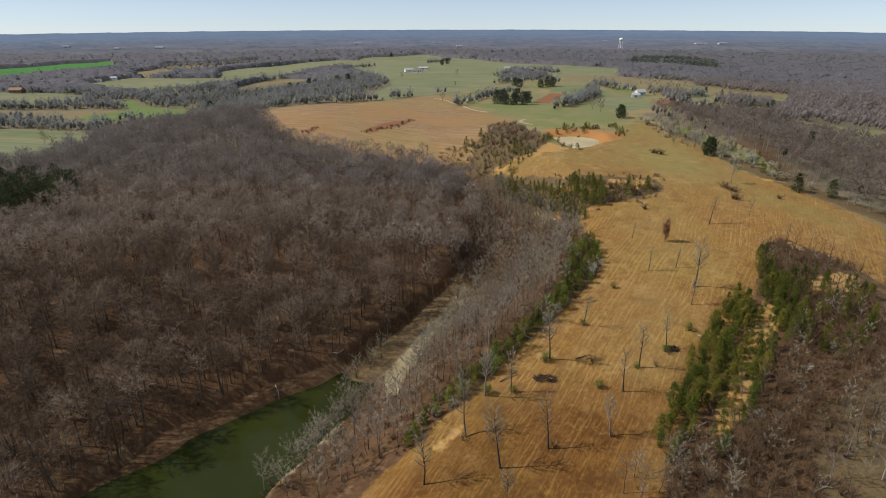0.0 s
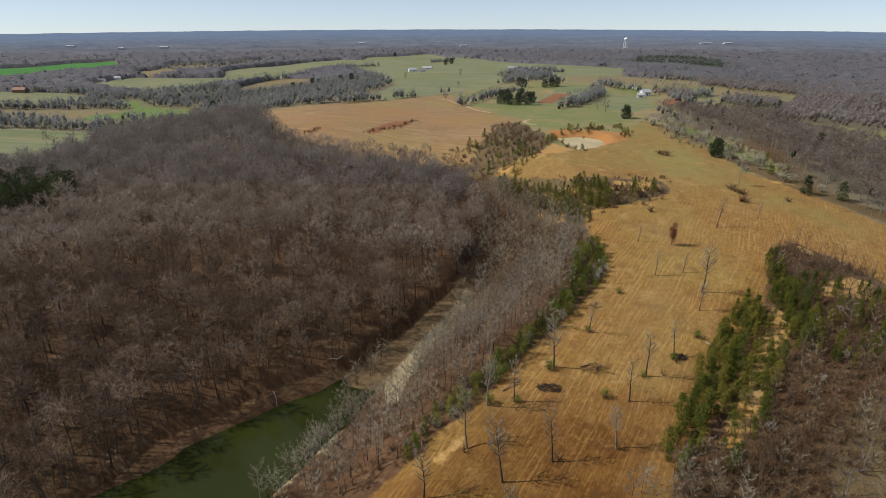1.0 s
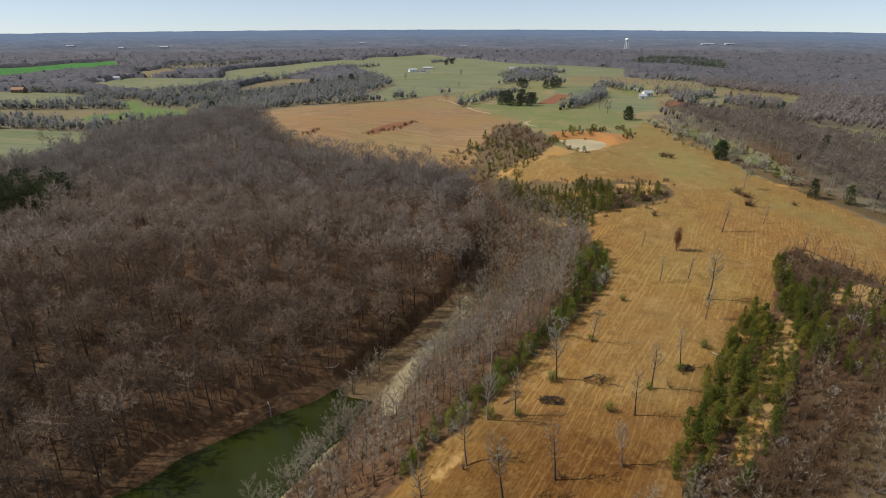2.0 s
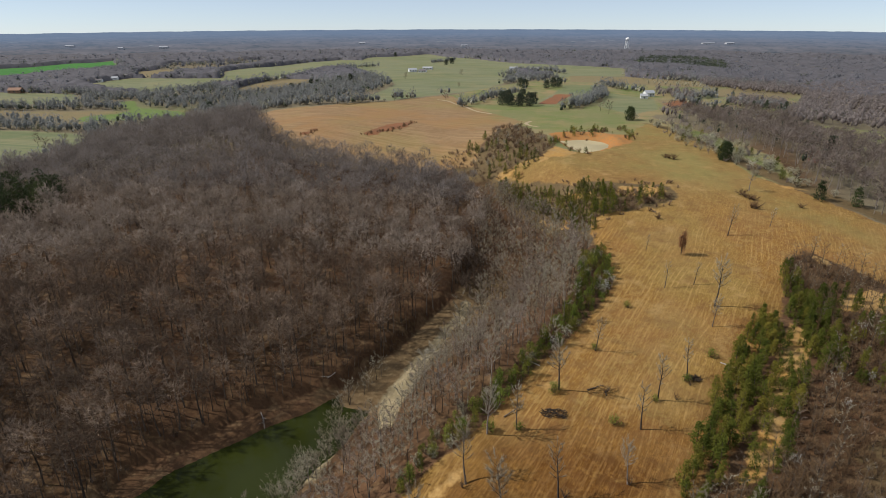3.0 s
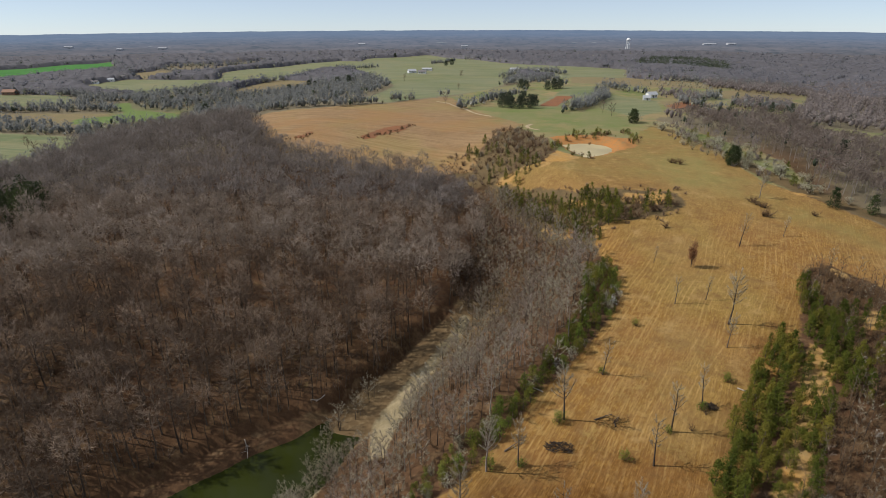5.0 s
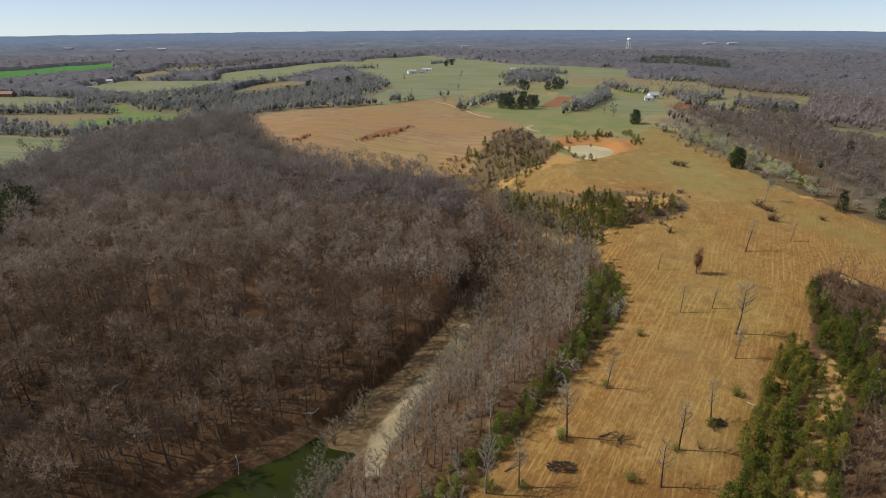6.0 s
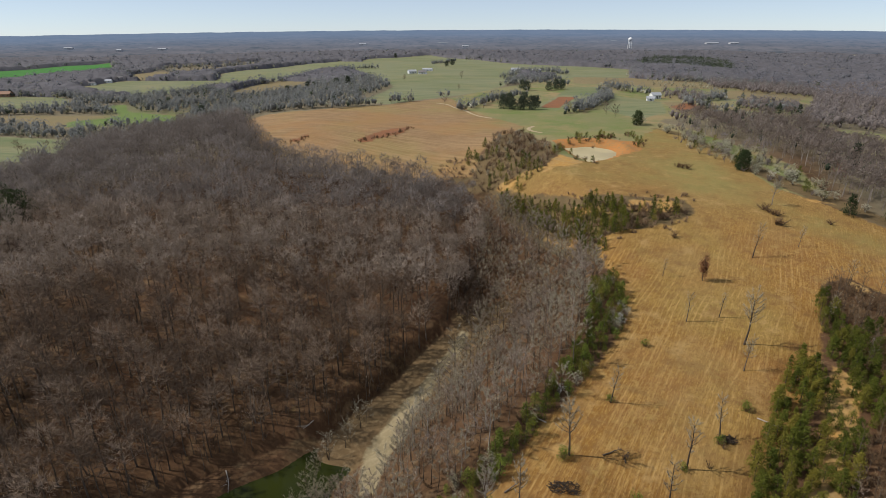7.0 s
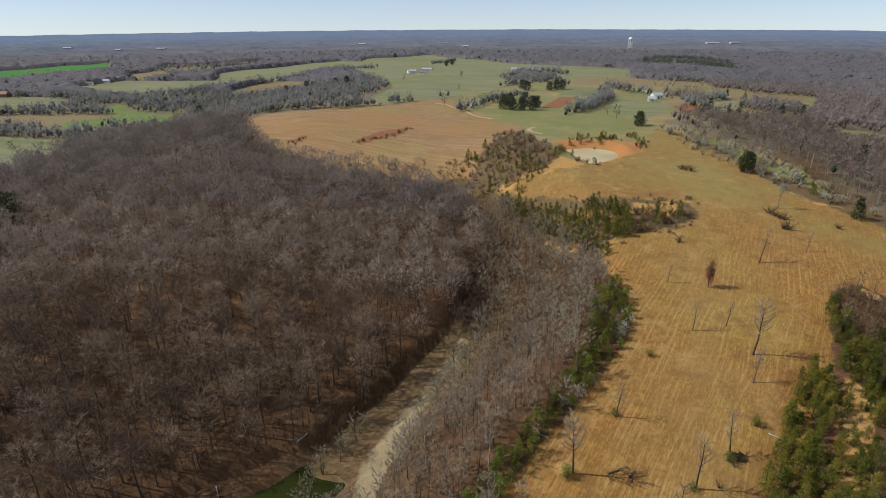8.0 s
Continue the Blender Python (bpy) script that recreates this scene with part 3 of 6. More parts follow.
    pastured = mixc(nt, mathn(nt, "MULTIPLY", span(nt, noise_of(nt, at, 0.033, 6, 0.65), 0.5, 0.6), 0.7), pastured, (0.28, 0.2, 0.1))
    past = nt.nodes.new("ShaderNodeAttribute")
    past.attribute_name = "pasture"
    col = mixc(nt, span(nt, mathn(nt, "ADD", past.outputs["Fac"], rag), 0.25, 0.6), col, pastured)
    rough = nt.nodes.new("ShaderNodeAttribute")
    rough.attribute_name = "rough"
    col = mixc(nt, span(nt, mathn(nt, "ADD", rough.outputs["Fac"], rag), 0.3, 0.7), col, two((0.115, 0.08, 0.04), (0.145, 0.10, 0.047), (0.085, 0.064, 0.032)))
    straw = mixc(nt, 1.0, straw, (0.915, 0.88, 0.84), "MULTIPLY")
    # multiplies in worn, redder straw plus a painted lens falloff
    worn = nt.nodes.new("ShaderNodeAttribute")
    worn.attribute_name = "worn"
    straw = mixc(nt, mathn(nt, "MULTIPLY", span(nt, mathn(nt, "ADD", worn.outputs["Fac"], rag), 0.1, 1.0), 1.0), straw, two((0.62, 0.53, 0.46), (0.50, 0.41, 0.36), (0.74, 0.65, 0.56)), "MULTIPLY")
    lawn = nt.nodes.new("ShaderNodeAttribute")
    lawn.attribute_name = "lawn"
    layers.insert(6, lawn.outputs["Fac"])
    sward = nt.nodes.new("ShaderNodeAttribute")
    sward.attribute_name = "sward"
    layers.append(sward.outputs["Fac"])
    tan = nt.nodes.new("ShaderNodeAttribute")
    tan.attribute_name = "tan"
    layers.append(tan.outputs["Fac"])
    tan_clay = two((0.39, 0.21, 0.056), (0.29, 0.195, 0.085), (0.42, 0.265, 0.095))
    fresh_green = two((0.12, 0.175, 0.05), (0.145, 0.185, 0.06), (0.11, 0.155, 0.045), wide)
    green = two((0.11, 0.165, 0.042), (0.15, 0.172, 0.055), (0.095, 0.15, 0.038), wide)
    for i, (w, c) in enumerate(zip(layers, (straw, rust, grass, meadow, crop, olive, green, soil, sand, plough, fresh_green, tan_clay))):
        f = span(nt, mathn(nt, "ADD", w, rag), 0.38, 0.62)
        if i in (2, 6):
            f = mathn(nt, "MULTIPLY", span(nt, mathn(nt, "ADD", w, rag), 0.1, 1.0), 0.62 if i == 2 else 0.7)
            f = mathn(nt, "MULTIPLY", f, mathn(nt, "ADD", mathn(nt, "MULTIPLY", span(nt, noise_of(nt, at, 0.035, 6, 0.65), 0.4, 0.6), 0.75), 0.2))
        col = mixc(nt, f, col, c)
    nt.links.new(col, b.inputs["Base Color"])
    bumped(nt, b, mathn(nt, "ADD", mathn(nt, "ADD", mathn(nt, "MULTIPLY", fine, 0.6), mathn(nt, "MULTIPLY", grain, 0.25)), mathn(nt, "MULTIPLY", swath, 0.5)), 0.6, 0.35)
    return m


def plant_material(name, colours, rough=0.9, light=0.0):
    """Bark, twigs or leaves, varied from plant to plant and within each."""
    m, nt, b = fresh(name, rough, 0.15)
    at = nt.nodes.new("ShaderNodeNewGeometry").outputs["Position"]
    info = nt.nodes.new("ShaderNodeObjectInfo").outputs["Random"]
    tint = nt.nodes.new("ShaderNodeAttribute")
    tint.attribute_name = "tint"
    f = mathn(nt, "FRACT", mathn(nt, "ADD", info, tint.outputs["Fac"]))
    ramp = nt.nodes.new("ShaderNodeValToRGB")
    while len(ramp.color_ramp.elements) < len(colours):
        ramp.color_ramp.elements.new(0.5)
    for i, c in enumerate(colours):
        ramp.color_ramp.elements[i].position = i / (len(colours) - 1)
        ramp.color_ramp.elements[i].color = (*c, 1)
    nt.links.new(f, ramp.inputs[0])
    patch = noise_of(nt, at, 0.03, 2)
    speck = noise_of(nt, at, 2.5, 2)
    col = mixc(nt, mathn(nt, "MULTIPLY", span(nt, patch, 0.35, 0.65), 0.3), ramp.outputs[0], colours[0])
    col = mixc(nt, mathn(nt, "MULTIPLY", span(nt, speck, 0.45, 0.7), 0.25), col, colours[-1])
    nt.links.new(col, b.inputs["Base Color"])
    if light:
        glow = nt.nodes.new("ShaderNodeBsdfTranslucent")
        nt.links.new(col, glow.inputs["Color"])
        both = nt.nodes.new("ShaderNodeMixShader")
        both.inputs[0].default_value = light
        nt.links.new(b.outputs[0], both.inputs[1])
        nt.links.new(glow.outputs[0], both.inputs[2])
        nt.links.new(both.outputs[0], nt.nodes["Material Output"].inputs["Surface"])
    return m


def plain_material(name, c1, c2, rough=0.6, metal=0.0, scale=1.5):
    m, nt, b = fresh(name, rough, 0.4)
    at = nt.nodes.new("ShaderNodeNewGeometry").outputs["Position"]
    f = span(nt, noise_of(nt, at, scale, 5, 0.65), 0.35, 0.7)
    nt.links.new(mixc(nt, f, c1, c2), b.inputs["Base Color"])
    b.inputs["Metallic"].default_value = metal
    return m


def water_material(name, colour, rough):
    m, nt, b = fresh(name, rough, 0.5)
    at = nt.nodes.new("ShaderNodeNewGeometry").outputs["Position"]
    nt.links.new(mixc(nt, span(nt, noise_of(nt, at, 0.05), 0.35, 0.65), colour, tuple(0.75 * v for v in colour)), b.inputs["Base Color"])
    b.inputs["IOR"].default_value, b.inputs["Specular IOR Level"].default_value = 1.33, 0.25
    bumped(nt, b, noise_of(nt, at, 1.6, 3), 0.12, 0.1)
    return m


GROUND = ground_material()
LAKE = water_material("lake_water", (0.026, 0.032, 0.006), 0.05)
MUDDY = water_material("muddy_water", (0.43, 0.36, 0.205), 0.5)
BARK = plant_material("grey_bark", [(0.054, 0.04, 0.029), (0.09, 0.069, 0.05), (0.153, 0.12, 0.09)])
PALE_BARK = plant_material("pale_bark", [(0.16, 0.133, 0.11), (0.24, 0.205, 0.172), (0.34, 0.30, 0.26)])
VALLEY_TWIG = plant_material("valley_twigs", [(0.173, 0.135, 0.111), (0.217, 0.173, 0.142), (0.272, 0.224, 0.187)], 0.9, 0.5)
# pale neutral grey: distance haze is painted into these twigs
HEDGE_TWIG = plant_material("hazed_hedge_twigs", [(0.185, 0.187, 0.173), (0.232, 0.234, 0.22), (0.29, 0.295, 0.279)], 0.9, 0.5)
TWIG = plant_material("bare_twigs", [(0.096, 0.065, 0.043), (0.156, 0.111, 0.076), (0.313, 0.234, 0.171)], 0.9, 0.1)
MID_TWIG = plant_material("mid_twigs", [(0.18, 0.139, 0.104), (0.265, 0.21, 0.163), (0.365, 0.3, 0.24)], 0.9, 0.25)
RED_BUD = plant_material("red_buds", [(0.24, 0.10, 0.085), (0.31, 0.15, 0.125), (0.36, 0.21, 0.18)], 0.9, 0.35)
# cooler than MID_TWIG: haze put into the colour
HILL_TWIG = plant_material("hill_twigs", [(0.139, 0.115, 0.097), (0.205, 0.174, 0.151), (0.295, 0.256, 0.227)], 0.9, 0.4)
PALE_TWIG = plant_material("pale_twigs", [(0.237, 0.199, 0.141), (0.319, 0.28, 0.201), (0.428, 0.389, 0.289)], 0.9, 0.35)
# greyed in the base colour as air haze would grey them
FAR_TWIG = plant_material("hazed_far_twigs", [(0.209, 0.174, 0.156), (0.259, 0.219, 0.199), (0.314, 0.272, 0.251)], 0.9, 0.5)
NEEDLE = plant_material("pine_needles", [(0.058, 0.077, 0.011), (0.106, 0.12, 0.017), (0.213, 0.178, 0.03)], 0.9, 0.22)
FRESH_NEEDLE = plant_material("fresh_needles", [(0.094, 0.137, 0.02), (0.15, 0.189, 0.03), (0.25, 0.256, 0.05)], 0.9, 0.25)
DARK_NEEDLE = plant_material("cedar_needles", [(0.025, 0.04, 0.014), (0.041, 0.057, 0.02), (0.068, 0.085, 0.029)], 0.9, 0.2)
BLOSSOM = plant_material("white_blossom", [(0.361, 0.344, 0.292), (0.473, 0.456, 0.396), (0.568, 0.55, 0.499)])
BUSH_TWIG = plant_material("brush_twigs", [(0.124, 0.073, 0.037), (0.176, 0.108, 0.056), (0.259, 0.174, 0.096)], 0.9, 0.18)
DRY_LEAF = plant_material("dry_leaves", [(0.16, 0.075, 0.035), (0.23, 0.11, 0.05), (0.30, 0.16, 0.075)])
CREAM = plant_material("cream_buds", [(0.29, 0.272, 0.175), (0.37, 0.35, 0.24), (0.47, 0.45, 0.34)], 0.9, 0.3)
SCRUB_TWIG = plant_material("scrub_twigs", [(0.2, 0.13, 0.08), (0.28, 0.19, 0.12), (0.37, 0.275, 0.19)], 0.9, 0.45)
SAPLING = plant_material("sapling_leaves", [(0.156, 0.189, 0.032), (0.221, 0.23, 0.045), (0.117, 0.162, 0.025)], 0.8, 0.4)
# blue-grey because air haze is mixed into the twig colour
DISTANT_TWIG = plant_material("hazed_distant_twigs", [(0.152, 0.15, 0.158), (0.185, 0.184, 0.194), (0.228, 0.228, 0.242)], 0.9, 0.5)
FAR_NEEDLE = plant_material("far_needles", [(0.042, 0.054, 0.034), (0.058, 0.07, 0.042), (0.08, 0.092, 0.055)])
WHITE = plain_material("white_paint", (0.78, 0.78, 0.76), (0.66, 0.66, 0.64))
PALE_WALL = plain_material("pale_metal_wall", (0.46, 0.46, 0.46), (0.38, 0.38, 0.385))
TIN = plain_material("tin_roof", (0.45, 0.46, 0.47), (0.34, 0.34, 0.35), 0.5, 0.2)
SHINGLE = plain_material("dark_shingle", (0.13, 0.12, 0.12), (0.20, 0.18, 0.17), 0.85)
BARN_WOOD = plain_material("weathered_boards", (0.30, 0.17, 0.10), (0.22, 0.13, 0.09), 0.85)
DARK_GLASS = plain_material("window_glass", (0.03, 0.035, 0.04), (0.05, 0.05, 0.055), 0.15)


# ---- meshes ----
def mesh_of(name, v, f, material, tint=None, smooth_faces=True):
    """A mesh from arrays of corners and of triangles or quads."""
    v, f = np.ascontiguousarray(v, np.float32), np.ascontiguousarray(f, np.int32)
    n, k = f.shape
    me = bpy.data.meshes.new(name)
    me.vertices.add(len(v))
    me.vertices.foreach_set("co", v.ravel())
    me.loops.add(n * k)
    me.loops.foreach_set("vertex_index", f.ravel())
    me.polygons.add(n)
    me.polygons.foreach_set("loop_start", np.arange(n, dtype=np.int32) * k)
    me.polygons.foreach_set("use_smooth", np.full(n, smooth_faces))
    me.update(calc_edges=True)
    me.materials.append(material)
    if tint is not None:
        me.attributes.new("tint", "FLOAT", "POINT").data.foreach_set("value", np.ascontiguousarray(tint, np.float32))
    return me


def part(name, me, parent, label=""):
    ob = new(name, me)
    ob.parent = parent
    return tagged(ob, label)


def join(shapes):
    """One array of corners and one of triangles from many."""
    vs, fs, at = [], [], 0
    for v, f in shapes:
        vs.append(v)
        fs.append(np.asarray(f) + at)
        at += len(v)
    return np.concatenate(vs), np.concatenate(fs)


def tube(points, radii, sides):
    """A tapered, bent limb, closed to a point or a cap at its end."""
    pts = np.array(points, float)
    ring = []
    for i, p in enumerate(pts):
        way = pts[min(i + 1, len(pts) - 1)] - pts[max(i - 1, 0)]
        way /= np.linalg.norm(way) + 1e-9
        u = np.cross(way, (0.31, 0.87, 0.12))
        u /= np.linalg.norm(u) + 1e-9
        w = np.cross(way, u)
        a = np.arange(sides) * 2 * np.pi / sides
        ring.append(p + radii[i] * (np.cos(a)[:, None] * u + np.sin(a)[:, None] * w))
    f = []
    for i in range(len(pts) - 1):
        for j in range(sides):
            a, b = i * sides + j, i * sides + (j + 1) % sides
            f += [(a, b, b + sides), (a, b + sides, a + sides)]
    return np.concatenate(ring), np.array(f)


def blades(start, way, width, r):
    """Thin twigs, each a long sliver."""
    side = np.cross(way, r.normal(size=way.shape))
    side /= np.linalg.norm(side, axis=1)[:, None] + 1e-9
    side *= np.reshape(width, (-1, 1)) / 2
    v = np.stack([start - side, start + side, start + way], 1).reshape(-1, 3)
    return v, np.arange(len(v)).reshape(-1, 3)


def spikes(start, way, width, r):
    """Thin twigs, each a three-sided needle."""
    a = np.cross(way, r.normal(size=way.shape))
    a /= np.linalg.norm(a, axis=1)[:, None] + 1e-9
    b = np.cross(way, a)
    b /= np.linalg.norm(b, axis=1)[:, None] + 1e-9
    w = np.reshape(width, (-1, 1)) / 2
    v = np.stack([start + a * w, start - 0.5 * a * w + 0.87 * b * w, start - 0.5 * a * w - 0.87 * b * w, start + way], 1).reshape(-1, 3)
    k = np.arange(len(start))[:, None, None] * 4
    return v, (k + np.array([[0, 1, 3], [1, 2, 3], [2, 0, 3]])).reshape(-1, 3)


def bare_tree(r, tall, spread, limbs, twigs, width, sides=4, needle=blades, low=0.38, upright=0.9, girth=0.0125):
    """Trunk with limbs, and a crown of bare twigs."""
    lean = r.normal(0, 0.03, 2)
    hs = np.array([0, 0.3, 0.6, 0.92]) * tall
    bend = np.cumsum(r.normal(0, 0.012 * tall, (4, 2)), 0)
    bend[0] = 0
    line = np.c_[lean[0] * hs + bend[:, 0], lean[1] * hs + bend[:, 1], hs]
    thick = tall * girth
    wood = [tube(line, np.array([1.25, 0.85, 0.55, 0.12]) * thick, sides)]
    starts, ways = [], []
    for i in range(limbs):
        f = low + (0.95 - low) * (i + r.uniform(0, 0.9)) / limbs
        k = np.interp(f * tall, hs, np.arange(4))
        j = min(int(k), 2)
        base = line[j] + (line[j + 1] - line[j]) * (k - j)
        az = i * 2.4 + r.uniform(-0.5, 0.5)
        reach = spread * (1.15 - 0.55 * f) * r.uniform(0.65, 1.1)
        rise = reach * upright * r.uniform(0.6, 1.3)
        mid = base + np.array([math.cos(az) * reach * 0.55, math.sin(az) * reach * 0.55, rise * 0.4])
        tip = base + np.array([math.cos(az) * reach, math.sin(az) * reach, rise])
        t0 = thick * (0.5 - 0.32 * f)
        wood.append(tube([base, mid, tip], [t0, t0 * 0.65, t0 * 0.15], 3) if sides > 3 else tube([base, tip], [t0, t0 * 0.2], 3))
        n = twigs // limbs
        s = r.uniform(0.25, 1.0, n) ** 0.7
        p = np.where(s[:, None] < 0.55, base + (mid - base) * (s / 0.55)[:, None], mid + (tip - mid) * ((s - 0.55) / 0.45)[:, None])
        d = (tip - base) / (np.linalg.norm(tip - base) + 1e-9)
        w = d * 0.62 + r.normal(0, 0.6, (n, 3)) + (0, 0, 0.3)
        w *= (r.uniform(0.4, 1.0, n) * spread * 0.52 * (1.15 - 0.5 * s))[:, None] / (np.linalg.norm(w, axis=1)[:, None] + 1e-9)
        starts.append(p)
        ways.append(w)
    st, wy = np.concatenate(starts), np.concatenate(ways)
    return join(wood), needle(st, wy, width * r.uniform(0.6, 1.3, len(st)), r)


def tufts(centres, size, count, r):
    """Clumps of leaves or needles: a few small blades round each centre."""
    c = np.repeat(centres, count, 0)
    s = np.repeat(np.broadcast_to(size, len(centres)), count)[:, None]
    a, b = r.normal(size=c.shape), r.normal(size=c.shape)
    a *= s / np.linalg.norm(a, axis=1)[:, None]
    b *= 0.28 * s / np.linalg.norm(b, axis=1)[:, None]
    o = c + r.normal(0, 0.35, c.shape) * s
    v = np.stack([o - a * 0.5, o + a * 0.5, o + b], 1).reshape(-1, 3)
    return v, np.arange(len(v)).reshape(-1, 3)


def pine_tree(r, tall, spread, clumps, blade=5, low=0.12, round_top=0.5):
    """Trunk, and whorls of needle clumps in an uneven cone."""
    line = np.array([(0, 0, 0), (r.normal(0, 0.1), r.normal(0, 0.1), tall * 0.5), (r.normal(0, 0.15), r.normal(0, 0.15), tall * 0.97)])
    wood = [tube(line, np.array([0.02, 0.012, 0.003]) * tall, 5)]
    whorls = max(5, int(tall * 1.1))
    centres, sizes = [], []
    for i in range(whorls):
        f = low + (1 - low) * (i + r.uniform(0, 0.6)) / whorls
        reach = spread * ((1 - f) ** round_top) * (0.35 + 0.65 * min(1, (f - low) * 4 + 0.5)) * r.uniform(0.75, 1.15)
        n = max(3, int(round(clumps / whorls)))
        az = r.uniform(0, 6.28, n)
        d = np.sqrt(r.uniform(0.1, 1, n)) * reach * r.uniform(0.8, 1.2, n)
        centres.append(np.c_[np.cos(az) * d, np.sin(az) * d, f * tall + d * r.uniform(-0.1, 0.35, n) + r.normal(0, 0.25, n)])
        sizes.append(np.full(n, 0.14 + 0.2 * spread) * r.uniform(0.7, 1.3, n))
        for k in range(2):
            a = az[k % n]
            wood.append(tube([(0, 0, f * tall), (math.cos(a) * reach * 0.8, math.sin(a) * reach * 0.8, f * tall + reach * 0.15)], [0.006 * tall, 0.001 * tall], 3))
    centres.append(np.array([[0, 0, tall]]))
    sizes.append(np.array([0.3]))
    return join(wood), tufts(np.concatenate(centres), np.concatenate(sizes), blade, r)


def bush(r, tall, spread, stems, twigs, width, needle=blades, lift=0.3):
    """Many stems from one foot, and a haze of twigs."""
    wood, st, wy = [], [], []
    for i in range(stems):
        az, out = r.uniform(0, 6.28), spread * r.uniform(0.2, 1)
        tip = np.array([math.cos(az) * out, math.sin(az) * out, tall * r.uniform(0.6, 1.0) * (1 - 0.3 * out / spread)])
        wood.append(tube([(0, 0, 0), tip * (0.5, 0.5, 0.6), tip], [0.02 * tall, 0.012 * tall, 0.002 * tall], 3))
        n = twigs // stems
        s = r.uniform(0.15, 1, n)
        st.append(tip * s[:, None])
        w = tip / np.linalg.norm(tip) * 0.5 + r.normal(0, 0.6, (n, 3)) + (0, 0, lift)
        wy.append(w / np.linalg.norm(w, axis=1)[:, None] * (r.uniform(0.2, 0.5, n) * tall)[:, None])
    st, wy = np.concatenate(st), np.concatenate(wy)
    return join(wood), needle(st, wy, width * r.uniform(0.6, 1.3, len(st)), r)


def leafy(r, tall, spread, clumps, size, blade=4, foot=0.25):
    """A rounded, open head of small leaf clumps, broken by gaps."""
    p = r.normal(size=(clumps, 3))
    p /= np.linalg.norm(p, axis=1)[:, None]
    p *= (r.uniform(0.35, 1, clumps) ** 0.5 * (0.8 + 0.35 * np.sin(p[:, 0] * 3.1 + p[:, 1] * 4.3 + tall)))[:, None]
    p = p * (spread, spread, tall * (1 - foot) / 2) + (0, 0, tall * (1 + foot) / 2)
    return tufts(p, size * r.uniform(0.7, 1.3, clumps), blade, r)


def plant_many(shapes, x, y, scale, r, sink=0.15):
    """Copies of some shapes (corners, triangles) set on the ground, as one array; and a tint for each corner."""
    z = height(x, y) - sink
    turn = r.uniform(0, 6.283, len(x))
    kind = r.integers(0, len(shapes), len(x))
    tint = r.uniform(0, 1, len(x))
    vs, fs, ts, at = [], [], [], 0
    for k, (v, f) in enumerate(shapes):
        i = np.nonzero(kind == k)[0]
        if not len(i):
            continue
        c, s = np.cos(turn[i])[:, None], np.sin(turn[i])[:, None]
        sc = scale[i][:, None]
        q = np.stack([(v[:, 0] * c - v[:, 1] * s) * sc + x[i][:, None], (v[:, 0] * s + v[:, 1] * c) * sc + y[i][:, None], v[:, 2] * sc + z[i][:, None]], 2)
        vs.append(q.reshape(-1, 3))
        fs.append((f[None] + (np.arange(len(i)) * len(v))[:, None, None] + at).reshape(-1, 3))
        ts.append(np.repeat(tint[i], len(v)))
        at += len(i) * len(v)
    return np.concatenate(vs), np.concatenate(fs), np.concatenate(ts)


def plant_kind(name, variants, spots, label, category, group, parts, size=(0.85, 1.15), sink=0.15):
    """Single plants: a few built with their parts, the rest copies of them. variants: per kind, the meshes of its parts."""
    firsts = []
    for meshes in variants:
        ob = new(name)
        for pname, me in zip(parts, meshes):
            part(pname, me, ob)
        firsts.append(tagged(ob, label, category, group))
    for i, (x, y) in enumerate(spots):
        k = i % len(firsts)
        s = rng.uniform(*size)
        m = Matrix.Translation((x, y, float(height(x, y)) - sink)) @ Matrix.Rotation(rng.uniform(0, 6.283), 4, "Z")
        if i < len(firsts):
            firsts[k].matrix_basis = m @ Matrix.Scale(s, 4)
        else:
            first_scale = firsts[k].scale.copy()
            firsts[k].scale = (s, s, s)
            copy_thing(firsts[k], m)
            firsts[k].scale = first_scale


